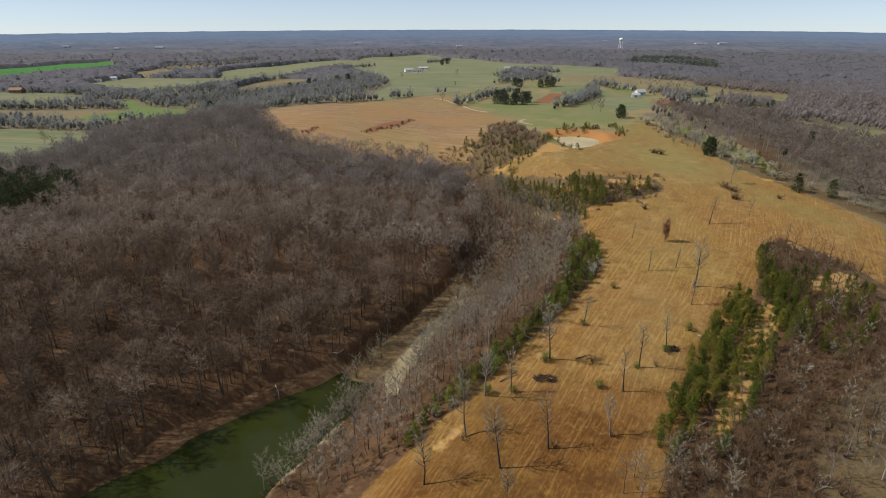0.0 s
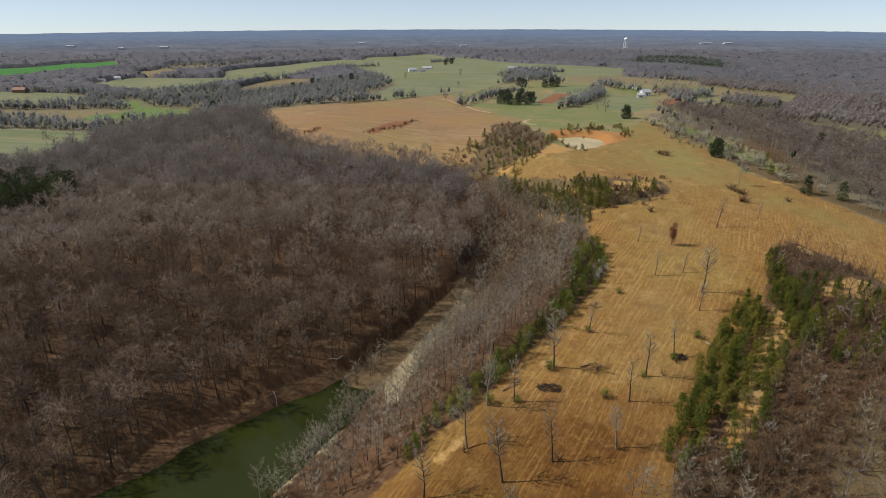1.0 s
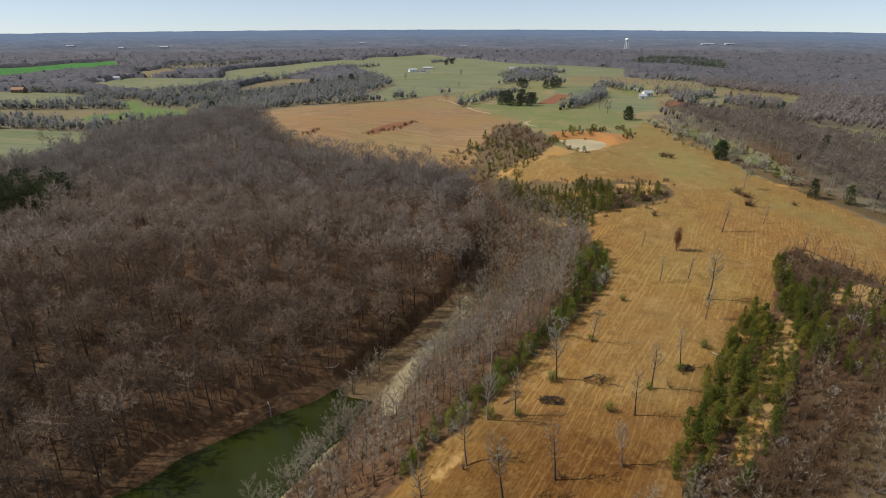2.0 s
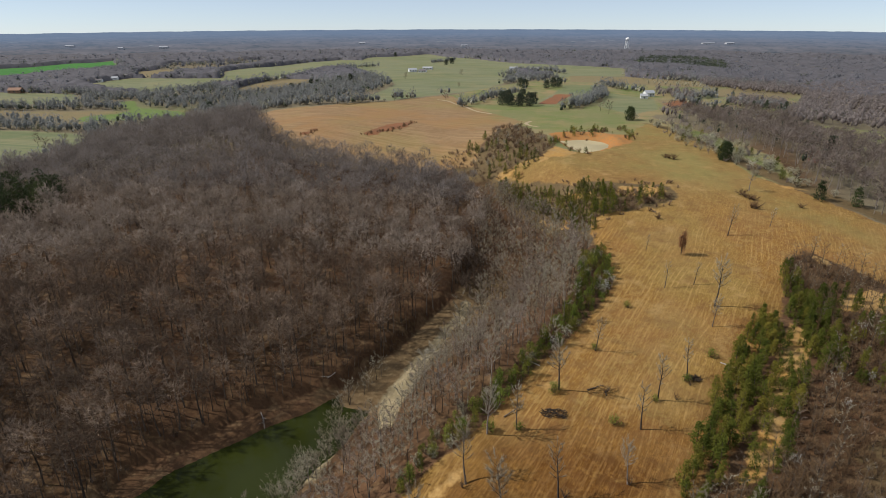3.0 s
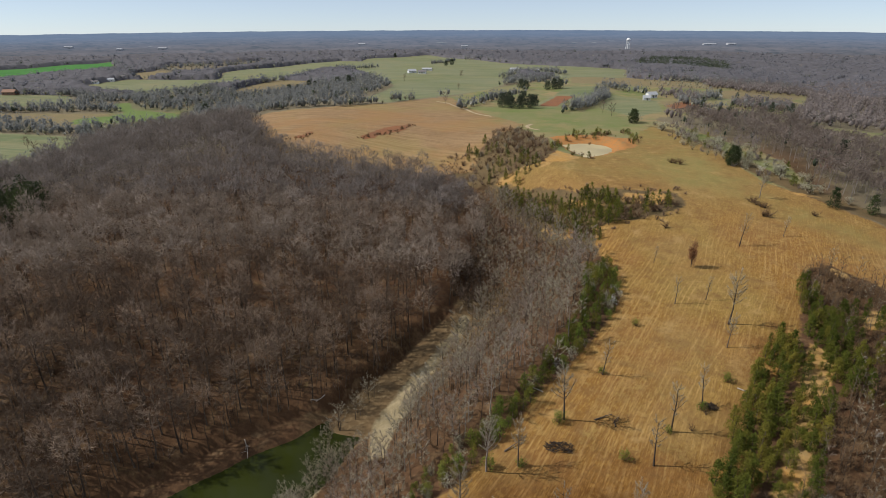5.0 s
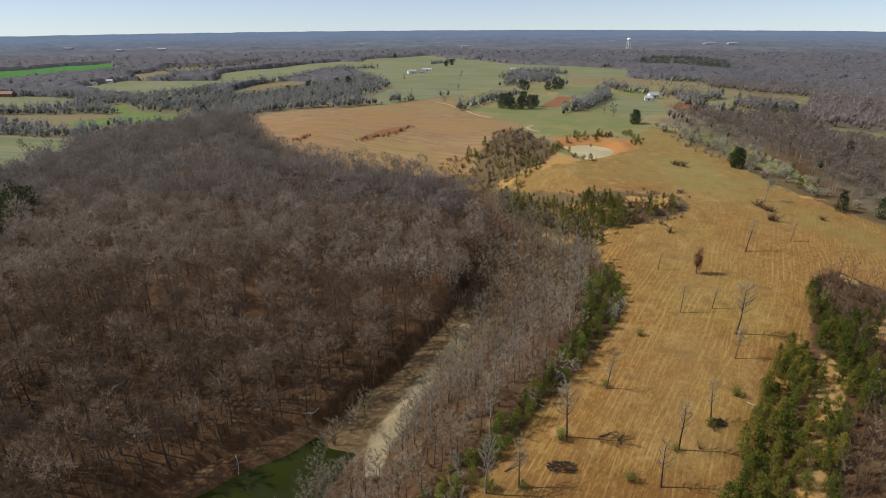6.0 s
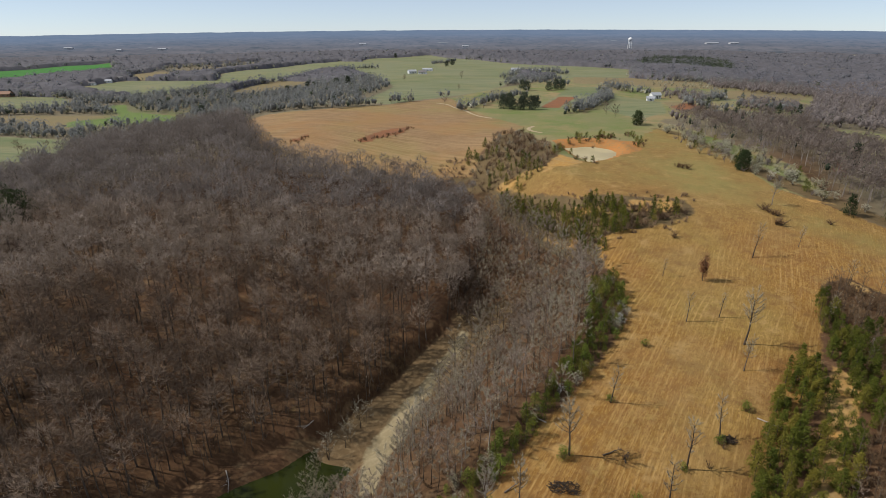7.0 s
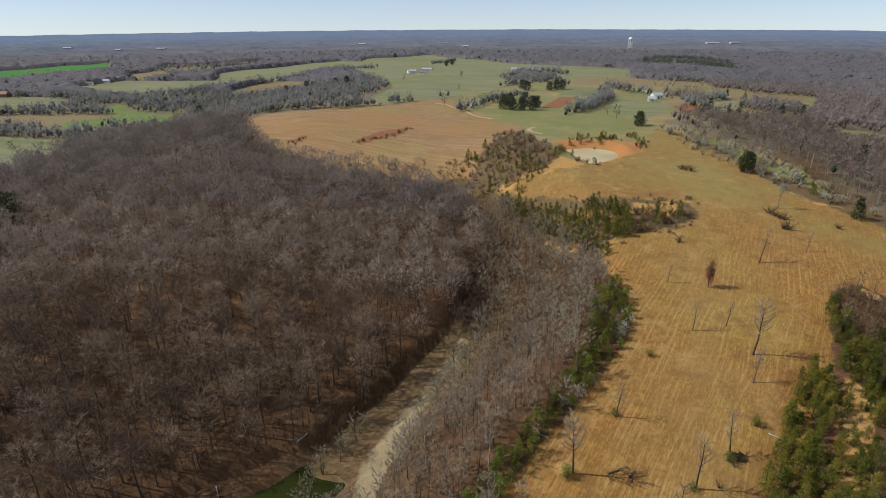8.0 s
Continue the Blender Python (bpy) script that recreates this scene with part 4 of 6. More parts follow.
# ---- ground and water ----
def ground_mesh():
    fan = np.radians(np.linspace(-54, 54, 380))
    rest = np.radians(np.linspace(66, 294, 39))
    ang = np.concatenate([fan, rest])
    rad = np.concatenate([[2, 20, 40], np.geomspace(60, 196, 36), np.linspace(199, 350, 112), np.geomspace(354, 5060, 180)])
    a, d = np.meshgrid(ang, rad)
    x, y = d * np.sin(a), d * np.cos(a) - 120
    z = height(x, y)
    n, k = x.shape
    i, j = np.meshgrid(np.arange(n - 1), np.arange(k), indexing="ij")
    j2 = (j + 1) % k
    f = np.stack([i * k + j, (i + 1) * k + j, (i + 1) * k + j2, i * k + j2], 2).reshape(-1, 4)
    f = f[:, ::-1]
    me = mesh_of("ground", np.stack([x, y, z], 2).reshape(-1, 3), f, GROUND)
    x, y = x.ravel(), y.ravel()
    for name, kinds in (("cover_a", ("straw", "rust", "grass")), ("cover_b", ("meadow", "crop", "olive")), ("cover_c", ("soil", "sand", "plough"))):
        c = np.ones((len(x), 4), np.float32)
        for q, kind in enumerate(kinds):
            c[:, q] = cover(kind, x, y)
        me.attributes.new(name, "FLOAT_COLOR", "POINT").data.foreach_set("color", c.ravel())
    bed = (x - knots(y, CHAN_X)) * knots(y, CHAN_S)
    litter = smooth(0.5, 4, -bed - knots(y, LAKE_L)) * (0.35 + 0.47 * smooth(152, 134, y))
    bed = np.maximum(bed, (-bed - knots(y, LAKE_L) - knots(y, LEDGE)) * 2 + 14)
    me.attributes.new("bed", "FLOAT", "POINT").data.foreach_set("value", (smooth(15, 11, bed) * smooth(222, 205, y) * (1 - litter)).astype(np.float32))
    me.attributes.new("mown", "FLOAT", "POINT").data.foreach_set("value", (0.15 + 0.85 * smooth(290, 190, y)).astype(np.float32))
    me.attributes.new("pasture", "FLOAT", "POINT").data.foreach_set("value", cover("pasture", x, y).astype(np.float32))
    me.attributes.new("sward", "FLOAT", "POINT").data.foreach_set("value", cover("sward", x, y).astype(np.float32))
    me.attributes.new("tan", "FLOAT", "POINT").data.foreach_set("value", cover("tan", x, y).astype(np.float32))
    me.attributes.new("lawn", "FLOAT", "POINT").data.foreach_set("value", cover("lawn", x, y).astype(np.float32))
    me.attributes.new("rough", "FLOAT", "POINT").data.foreach_set("value", cover("rough", x, y).astype(np.float32))
    me.attributes.new("worn", "FLOAT", "POINT").data.foreach_set("value", cover("worn", x, y).astype(np.float32))
    me.attributes.new("thicket", "FLOAT", "POINT").data.foreach_set("value", np.maximum(smooth(330, 480, np.hypot(x, y)), smooth(5, 35, x - 95 - 0.35 * (y - 100)) * smooth(150, 200, y)).astype(np.float32))
    me.polygons.foreach_set("use_smooth", np.ones(len(f), bool))
    return me


tagged(new("ground", ground_mesh()), "rolling farmland of dry straw, grass and leaf litter", "ground", kind="structure")


def sheet(name, xs, ys, z, material, label):
    gx, gy = np.meshgrid(xs, ys)
    n, k = gx.shape
    i, j = np.meshgrid(np.arange(n - 1), np.arange(k - 1), indexing="ij")
    f = np.stack([i * k + j, i * k + j + 1, (i + 1) * k + j + 1, (i + 1) * k + j], 2).reshape(-1, 4)
    ob = new(name, mesh_of(name, np.stack([gx, gy, np.full(gx.shape, z)], 2).reshape(-1, 3), f, material))
    return tagged(ob, label, "water", kind="structure")


sheet("lake_water", np.linspace(-420, 0, 22), np.linspace(-300, 168, 24), -19.3, LAKE, "still dark green water of a narrow lake arm")
sheet("pond_water", np.linspace(POND[0] - 20, POND[0] + 20, 9), np.linspace(POND[1] - 30, POND[1] + 30, 9), POND[4] - 0.4, MUDDY, "milky tan water of a small farm pond")


def backdrop_mesh():
    """The far woods up to the horizon; painted, glowing haze makes them bluer farther off."""
    ang, rad = np.radians(np.linspace(-56, 56, 420)), np.geomspace(2080, 5055, 64)
    a, d = np.meshgrid(ang, rad)
    x, y = d * np.sin(a), d * np.cos(a) - 120
    z = height(x, y) + 3 + 5 * rng.uniform(0, 1, x.shape) ** 2 * (1 - 0.7 * smooth(2600, 4800, d))
    z[0] = height(x[0], y[0]) - 2
    n, k = x.shape
    i, j = np.meshgrid(np.arange(n - 1), np.arange(k - 1), indexing="ij")
    f = np.stack([i * k + j, i * k + j + 1, (i + 1) * k + j + 1, (i + 1) * k + j], 2).reshape(-1, 4)
    m, nt, b = fresh("hazed_distant_woods", 1.0, 0.0)
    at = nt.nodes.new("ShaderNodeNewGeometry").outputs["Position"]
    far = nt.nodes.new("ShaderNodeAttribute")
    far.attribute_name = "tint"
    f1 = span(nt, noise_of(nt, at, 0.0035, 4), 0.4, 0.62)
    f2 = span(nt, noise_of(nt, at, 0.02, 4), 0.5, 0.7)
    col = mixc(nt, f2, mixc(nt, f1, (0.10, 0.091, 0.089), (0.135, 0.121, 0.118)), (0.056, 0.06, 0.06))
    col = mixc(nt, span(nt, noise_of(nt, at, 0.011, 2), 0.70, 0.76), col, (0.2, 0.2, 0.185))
    # haze by distance: blue mixed into the base, and a blue emission
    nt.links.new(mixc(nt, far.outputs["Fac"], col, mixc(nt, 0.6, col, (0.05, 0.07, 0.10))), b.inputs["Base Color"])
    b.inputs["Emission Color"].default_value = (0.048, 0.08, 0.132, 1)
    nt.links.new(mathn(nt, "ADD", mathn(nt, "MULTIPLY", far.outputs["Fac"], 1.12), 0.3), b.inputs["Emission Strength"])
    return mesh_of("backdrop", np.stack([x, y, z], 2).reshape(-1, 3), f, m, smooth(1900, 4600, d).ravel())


tagged(new("backdrop", backdrop_mesh()), "far wooded country up to the horizon, with painted blue haze", "backdrop", kind="structure")

# ---- woods ----
def sprays(r, centre, radii, count, size, width, out=0.5, shell=0.45, low=-0.4):
    """Sprays of twigs that lie along a dome broken into lobes, with gaps between them."""
    d = r.normal(size=(count, 3))
    d /= np.linalg.norm(d, axis=1)[:, None]
    d[:, 2] = np.where(d[:, 2] < low, -d[:, 2], d[:, 2])
    lobes = r.normal(size=(9, 3)) + (0, 0, 0.5)
    lobes /= np.linalg.norm(lobes, axis=1)[:, None]
    swell = np.exp(-((1 - (d @ lobes.T).max(1)) / 0.16))
    p = d * (0.68 + 0.36 * swell)[:, None] * (r.uniform(shell, 1.0, count) ** 0.5)[:, None] * radii + centre
    way = d * out + r.normal(0, 0.6, d.shape) + (0, 0, 0.2)
    way *= size * r.uniform(0.6, 1.3, count)[:, None] / np.linalg.norm(way, axis=1)[:, None]
    side = np.cross(way, d + (0, 0, 0.25) + r.normal(0, 0.3, d.shape))
    side *= (width * r.uniform(0.6, 1.4, count) / 2 / (np.linalg.norm(side, axis=1) + 1e-9))[:, None]
    v = np.stack([p - side, p + side, p + way], 1).reshape(-1, 3)
    return v, np.arange(len(v)).reshape(-1, 3)


CUP = (1 + 5 ** 0.5) / 2
ICO_V = np.array([(-1, CUP, 0), (1, CUP, 0), (-1, -CUP, 0), (1, -CUP, 0), (0, -1, CUP), (0, 1, CUP), (0, -1, -CUP), (0, 1, -CUP), (CUP, 0, -1), (CUP, 0, 1), (-CUP, 0, -1), (-CUP, 0, 1)]) / math.hypot(1, CUP)
ICO_F = np.array([(0, 11, 5), (0, 5, 1), (0, 1, 7), (0, 7, 10), (0, 10, 11), (1, 5, 9), (5, 11, 4), (11, 10, 2), (10, 7, 6), (7, 1, 8), (3, 9, 4), (3, 4, 2), (3, 2, 6), (3, 6, 8), (3, 8, 9), (4, 9, 5), (2, 4, 11), (6, 2, 10), (8, 6, 7), (9, 8, 1)])


def lumps(r, tall, spread, count):
    """Uneven masses of dense twigs that make up a crown seen from far off."""
    made = []
    for i in range(count):
        a, out = i * 6.283 / count + r.uniform(-0.6, 0.6), spread * r.uniform(0.1, 0.35)
        size = r.uniform(0.34, 0.48)
        v = ICO_V * r.uniform(0.7, 1.2, (12, 1)) * (spread * size, spread * size, tall * r.uniform(0.26, 0.34))
        made.append((v + (math.cos(a) * out, math.sin(a) * out, tall * r.uniform(0.4, 0.5)), ICO_F))
    return join(made)


def far_tree(r, tall, spread, masses, count, size, width, out=0.8):
    """A bare tree far off: a stem, and a rounded, lobed haze of twigs."""
    stem = tube([(0, 0, 0), (r.normal(0, 0.3), r.normal(0, 0.3), tall * 0.75)], [0.016 * tall, 0.005 * tall], 3)
    return stem, join([lumps(r, tall, spread, masses), sprays(r, (0, 0, tall * 0.52), (spread, spread, tall * 0.5), count, size, width, out, 0.5, -0.8)])


def wood_tree(r, tall, spread, limbs, twigs, fine, count, size, width):
    """A forest tree: a bare bole, rising limbs, and a domed crown of fine twigs at its top."""
    bole, thin = bare_tree(r, tall, spread, limbs, twigs, fine, 3, blades, 0.42, 0.8, 0.0105)
    return bole, join([thin, sprays(r, (0, 0, tall * 0.72), (spread * 0.98, spread * 0.98, tall * 0.3), count, size, width, 0.7)])


def meshes_of(pair, wood, leaf):
    return [mesh_of("trunk", *pair[0], wood), mesh_of("crown", *pair[1], leaf)]


OPEN = ("sward", "pasture", "straw", "rust", "grass", "meadow", "crop", "olive", "plough")
hill = REGIONS["hill_wood"][0] + [(12, 318), (14, 290), (12, 240), (6, 212), (-6, 184), (-20, 158), (-40, 140), (-60, 114), (-80, 96), (-104, 62), (-300, 40), (-420, 150)]
hx, hy = scatter(hill, 5.9, rng)
keep = (-(hx - knots(hy, CHAN_X)) * knots(hy, CHAN_S) - knots(hy, LAKE_L) > np.where(hy < 205, knots(hy, LEDGE) + 0.3, 2)) & ((hx > -0.8 * hy - 52) & (hy > 66)) & (~inside(REGIONS["evergreen"][0], hx, hy) | (rng.uniform(0, 1, len(hx)) < 0.25))
hx, hy = hx[keep], hy[keep]
order = np.argsort(np.hypot(hx + 40, hy - 60))
hx, hy = hx[order], hy[order]
near_tree = []
for i in range(6):
    bole, thin = bare_tree(np.random.default_rng(20 + i), 15 + i % 3, 4.4, 14, 470, 0.1, 5, blades, 0.42, 0.8, 0.012)
    near_tree.append((bole, join([thin, sprays(np.random.default_rng(30 + i), (0, 0, 11.3), (4.4, 4.4, 4.6), 260, 1.6, 0.085, 0.8)])))
mid_tree = [wood_tree(np.random.default_rng(40 + i), 15 + i % 3, 4.5, 9, 120, 0.13, 200, 1.5, 0.19) for i in range(7)]
plant_kind("bare_tree", [meshes_of(p, BARK, TWIG) for p in near_tree], list(zip(hx[:300], hy[:300])), "tall leafless hardwood with grey bark in the lakeside wood", "tree", "trees of the lakeside wood", ("trunk", "crown"), (0.8, 1.12))
x, y = hx[300:], hy[300:]
far = y > 260
s = rng.uniform(0.72, 1.22, len(x)) * np.where((y > 300) & (x > -120) & (edge_distance(hill, x, y) < 28), 0.78, 1.0)
ex, ey = scatter(hill, 4.4, rng)
margin = (ey > 285) & (edge_distance(hill, ex, ey) < 26) & (ex > -290)
x, y, s = np.concatenate([x, ex[margin]]), np.concatenate([y, ey[margin]]), np.concatenate([s, rng.uniform(0.4, 0.75, margin.sum())])
far = y > 260
lean_tree = [wood_tree(np.random.default_rng(60 + i), 15 + i % 3, 4.6, 7, 50, 0.16, 108, 1.8, 0.27) for i in range(6)]


def paired_stuff(name, label, category, sets):
    """Joined plants whose wood and crowns stand together. sets: (pairs, x, y, scale, wood, leaf)."""
    made = []
    for pairs, px, py, sc, wood, leaf in sets:
        if not len(px):
            continue
        state = rng.bit_generator.state
        for q, material in ((0, wood), (1, leaf)):
            rng.bit_generator.state = state
            v, f, t = plant_many([p[q] for p in pairs], px, py, sc, rng)
            made.append((v, f, t, material))
    v, f = join([(m[0], m[1]) for m in made])
    me = mesh_of(name, v, f, made[0][3], np.concatenate([m[2] for m in made]))
    for m in made[1:]:
        me.materials.append(m[3])
    me.polygons.foreach_set("material_index", np.repeat(np.arange(len(made)), [len(m[1]) for m in made]).astype(np.int32))
    return tagged(new(name, me), label, category, kind="stuff")


ux, uy = scatter(hill, 5.2, rng)
near_shore = (uy < 175) & (uy > 70) & (ux > -190) & (-(ux - knots(uy, CHAN_X)) * knots(uy, CHAN_S) - knots(uy, LAKE_L) > knots(uy, LEDGE) - 1)
ux, uy = ux[near_shore], uy[near_shore]
wood_bush = [bush(np.random.default_rng(70 + i), 2.6, 1.4, 4, 60, 0.06, blades) for i in range(4)]
px, py = scatter(hill, 4.6, rng)
slim_spot = (py < 185) & (py > 64) & (px > -0.8 * py - 48) & (-(px - knots(py, CHAN_X)) * knots(py, CHAN_S) - knots(py, LAKE_L) > knots(py, LEDGE) + 0.6)
px, py = px[slim_spot], py[slim_spot]
kx, ky = scatter(hill, 2.9, rng)
rise = -(kx - knots(ky, CHAN_X)) * knots(ky, CHAN_S) - knots(ky, LAKE_L) - knots(ky, LEDGE)
brow = (ky < 190) & (ky > 62) & (kx > -0.8 * ky - 48) & (rise > -0.6) & (rise < 6)
px, py = np.concatenate([px, kx[brow]]), np.concatenate([py, ky[brow]])
slim_pole = [bare_tree(np.random.default_rng(75 + i), 12, 1.9, 6, 54, 0.07, 3, blades, 0.5, 1.0, 0.0085) for i in range(5)]
paired_stuff("wood_undergrowth", "bare saplings, slim poles and dead branches on the forest floor", "brush", [(wood_bush, ux, uy, rng.uniform(0.4, 1.3, len(ux)), BARK, TWIG), (slim_pole, px, py, rng.uniform(0.5, 1.05, len(px)), BARK, TWIG)])
# same hardwoods; the far half gets the twig tone with haze painted in
paired_stuff("wood", "dense leafless hardwood forest over brown leaf litter", "woods", [(mid_tree, x[~far], y[~far], s[~far], BARK, MID_TWIG), (lean_tree, x[far], y[far], s[far], BARK, HILL_TWIG)])

gx, gy = scatter(REGIONS["dark_draw"][0], 2.0, rng)
paired_stuff("draw_thicket", "dark tangled thicket at the head of the draw", "brush", [(wood_bush, gx, gy, rng.uniform(1.2, 2.4, len(gx)), BARK, TWIG)])

# slim pale trees on the bank between lake and field
bx, by = scatter(REGIONS["bank_wood"][0], 3.6, rng)
on_sand = within(("sand",), bx, by, 2.5) | inside(REGIONS["pines"][4], bx, by) | (inside(REGIONS["edge_pines"][0], bx, by) & (rng.uniform(0, 1, len(bx)) < 0.8))
bx, by = bx[~on_sand], by[~on_sand]
order = np.argsort(np.hypot(bx, by - 40))
bx, by = bx[order], by[order]
bank_tree = [bare_tree(np.random.default_rng(80 + i), 10 + i % 3, 2.7, 12, 470, 0.06, 4, blades, 0.34, 1.0, 0.0095) for i in range(5)]
bank_mid = [bare_tree(np.random.default_rng(90 + i), 10 + i % 3, 2.8, 8, 310, 0.1, 3, blades, 0.34, 1.0, 0.0095) for i in range(5)]
plant_kind("bank_tree", [meshes_of(p, (BARK, PALE_BARK)[i % 3 == 2], (PALE_TWIG, MID_TWIG)[i % 2]) for i, p in enumerate(bank_tree)], list(zip(bx[:200], by[:200])), "slim leafless grey tree on the lake bank", "tree", "trees of the lake bank", ("trunk", "crown"), (0.7, 1.1))
x, y = bx[200:], by[200:]
pale = rng.uniform(0, 1, len(x)) < 0.45
ux, uy = scatter(REGIONS["bank_wood"][0], 3.9, rng)
on_sand = within(("sand",), ux, uy)
ux, uy = ux[~on_sand], uy[~on_sand]
under = [bush(np.random.default_rng(97 + i), 2.2, 1.2, 3, 60, 0.07, blades) for i in range(4)]
paired_stuff("undergrowth", "low bare undergrowth along the lake bank", "brush", [(under, ux, uy, rng.uniform(0.5, 1.3, len(ux)), BARK, BUSH_TWIG)])
paired_stuff("bank_wood", "slim leafless grey trees along the draw", "woods", [(bank_mid, x[pale], y[pale], rng.uniform(0.7, 1.2, pale.sum()), BARK, PALE_TWIG), (bank_mid, x[~pale], y[~pale], rng.uniform(0.7, 1.15, (~pale).sum()), BARK, MID_TWIG)])

# wooded valley beyond the ridge
vx, vy = scatter(REGIONS["valley_wood"][0], 5.8, rng)
keep = ~within(OPEN, vx, vy, 2) & ((vy < 430) | (rng.uniform(0, 1, len(vx)) < 0.55))
vx, vy = vx[keep], vy[keep]
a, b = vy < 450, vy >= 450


valley_tree = [wood_tree(np.random.default_rng(100 + i), 12 + i % 3, 3.6, 6, 40, 0.14, 90, 1.5, 0.42) for i in range(6)]
thin_tree = [far_tree(np.random.default_rng(120 + i), 10 + i % 3, 4.3, 1, 44, 1.5, 0.65) for i in range(7)]
shard_tree = [far_tree(np.random.default_rng(140 + i), 10 + i % 3, 6.0, 1, 24, 2.4, 1.1) for i in range(7)]
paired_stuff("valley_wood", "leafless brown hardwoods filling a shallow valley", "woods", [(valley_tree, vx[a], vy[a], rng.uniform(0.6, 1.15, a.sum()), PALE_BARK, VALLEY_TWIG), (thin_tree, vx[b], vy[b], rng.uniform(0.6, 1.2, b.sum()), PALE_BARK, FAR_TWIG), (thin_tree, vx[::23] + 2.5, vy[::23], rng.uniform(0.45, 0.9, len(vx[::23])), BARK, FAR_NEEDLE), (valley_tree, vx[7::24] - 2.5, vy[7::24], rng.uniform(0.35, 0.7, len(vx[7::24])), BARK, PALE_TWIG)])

# far woods between the open fields
sets = []
for lo, hi, step, kinds, wide in ((430, 950, 8.6, thin_tree, 1.0), (950, 1500, 24.0, shard_tree, 1.2), (1500, 2100, 36.0, shard_tree, 1.3)):
    gx, gy = np.meshgrid(np.arange(-hi, hi, step), np.arange(150, hi, step))
    gx, gy = gx.ravel() + rng.uniform(-0.5, 0.5, gx.size) * step, gy.ravel() + rng.uniform(-0.5, 0.5, gy.size) * step
    d, az = np.hypot(gx, gy), np.degrees(np.arctan2(gx, gy))
    ok = (d >= lo) & (d < hi) & (np.abs(az) < 43)
    gx, gy = gx[ok], gy[ok]
    ok = ~within(OPEN, gx, gy, 4) & ~inside(REGIONS["valley_wood"][0], gx, gy) & ~inside(hill, gx, gy) & ~((np.abs(gx) < 200) & (gy < 480))
    gx, gy = gx[ok], gy[ok]
    pick = rng.uniform(0, 1, len(gx))
    ever, pale = pick < 0.07, pick > np.where(inside(REGIONS["pale_wood"][0], gx, gy), 0.35, 0.86 if lo < 900 else 0.93)
    bare = ~ever & ~pale
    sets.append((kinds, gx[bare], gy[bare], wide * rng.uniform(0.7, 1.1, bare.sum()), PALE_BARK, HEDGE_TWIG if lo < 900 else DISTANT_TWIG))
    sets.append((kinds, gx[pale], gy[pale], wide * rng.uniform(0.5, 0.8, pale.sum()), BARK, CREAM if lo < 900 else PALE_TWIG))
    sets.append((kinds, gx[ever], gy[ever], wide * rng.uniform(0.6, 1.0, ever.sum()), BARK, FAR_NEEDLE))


def canopy_mesh():
    """The closed tops of the woods between the far fields, uneven from crown to crown."""
    ang, rad = np.radians(np.linspace(-44, 44, 330)), np.concatenate([np.arange(890, 1500, 6.5), np.geomspace(1506, 2120, 52)])
    a, d = np.meshgrid(ang, rad)
    r = np.random.default_rng(150)
    x, y = d * np.sin(a) + r.uniform(-2, 2, a.shape), d * np.cos(a) + r.uniform(-2, 2, a.shape)
    open_land = within(OPEN, x.ravel(), y.ravel(), 5).reshape(x.shape) | inside(REGIONS["pale_wood"][0], x, y)
    top = np.where(open_land | (d < 930 + 25 * np.sin(a * 40)), -1.5, 5.0 + 4.4 * r.uniform(0, 1, x.shape) + 1.5 * np.sin(x / 37.0) * np.cos(y / 53.0))
    n, k = x.shape
    i, j = np.meshgrid(np.arange(n - 1), np.arange(k - 1), indexing="ij")
    f = np.stack([i * k + j, i * k + j + 1, (i + 1) * k + j + 1, (i + 1) * k + j], 2).reshape(-1, 4)
    f = f[(top.ravel()[f] > 0).any(1)]
    return mesh_of("far_canopy", np.stack([x, y, height(x, y) + top], 2).reshape(-1, 3), f, CANOPY, r.uniform(0, 1, x.size))


# trees along the borders of those woods
gx, gy = np.meshgrid(np.arange(-1200, 1200, 10.5), np.arange(700, 1900, 10.5))
gx, gy = gx.ravel() + rng.uniform(-5, 5, gx.size), gy.ravel() + rng.uniform(-5, 5, gy.size)
ok = (np.hypot(gx, gy) > 925) & (np.hypot(gx, gy) < 1700) & (np.abs(gx) < 0.95 * gy)
gx, gy = gx[ok], gy[ok]
ok = within(OPEN, gx, gy, 15) & ~within(OPEN, gx, gy, 3)
gx, gy = gx[ok], gy[ok]
border = rng.uniform(0, 1, len(gx)) < 0.16
sets.append((thin_tree, gx[~border], gy[~border], rng.uniform(0.6, 1.15, (~border).sum()), PALE_BARK, HEDGE_TWIG))
sets.append((thin_tree, gx[border], gy[border], rng.uniform(0.5, 0.9, border.sum()), PALE_BARK, CREAM))
# twig tones of the canopy, shifted to blue to stand for haze
CANOPY = plant_material("hazed_canopy_twigs", [(0.085, 0.079, 0.083), (0.102, 0.096, 0.101), (0.121, 0.115, 0.122)])
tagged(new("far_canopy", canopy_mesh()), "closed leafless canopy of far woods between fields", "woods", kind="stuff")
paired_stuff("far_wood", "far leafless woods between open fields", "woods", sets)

# ---- pines ----
pines = [pine_tree(np.random.default_rng(200 + i), 6.0 + 0.6 * (i % 3), 1.9, 150, 7, 0.1, 0.65) for i in range(6)]
spots = []
for k, poly in enumerate(REGIONS["pines"]):
    if k == 4:
        break
    px, py = scatter(poly, (2.7, 3.0, 2.9, 4.3)[k], rng)
    spots += list(zip(px, py))
rng.shuffle(spots)
plant_kind("pine_tree", [meshes_of(p, BARK, NEEDLE) for p in pines], spots[:300], "young green pine on orange clay", "pine", "young pines by the field", ("trunk", "crown"), (0.5, 1.08))
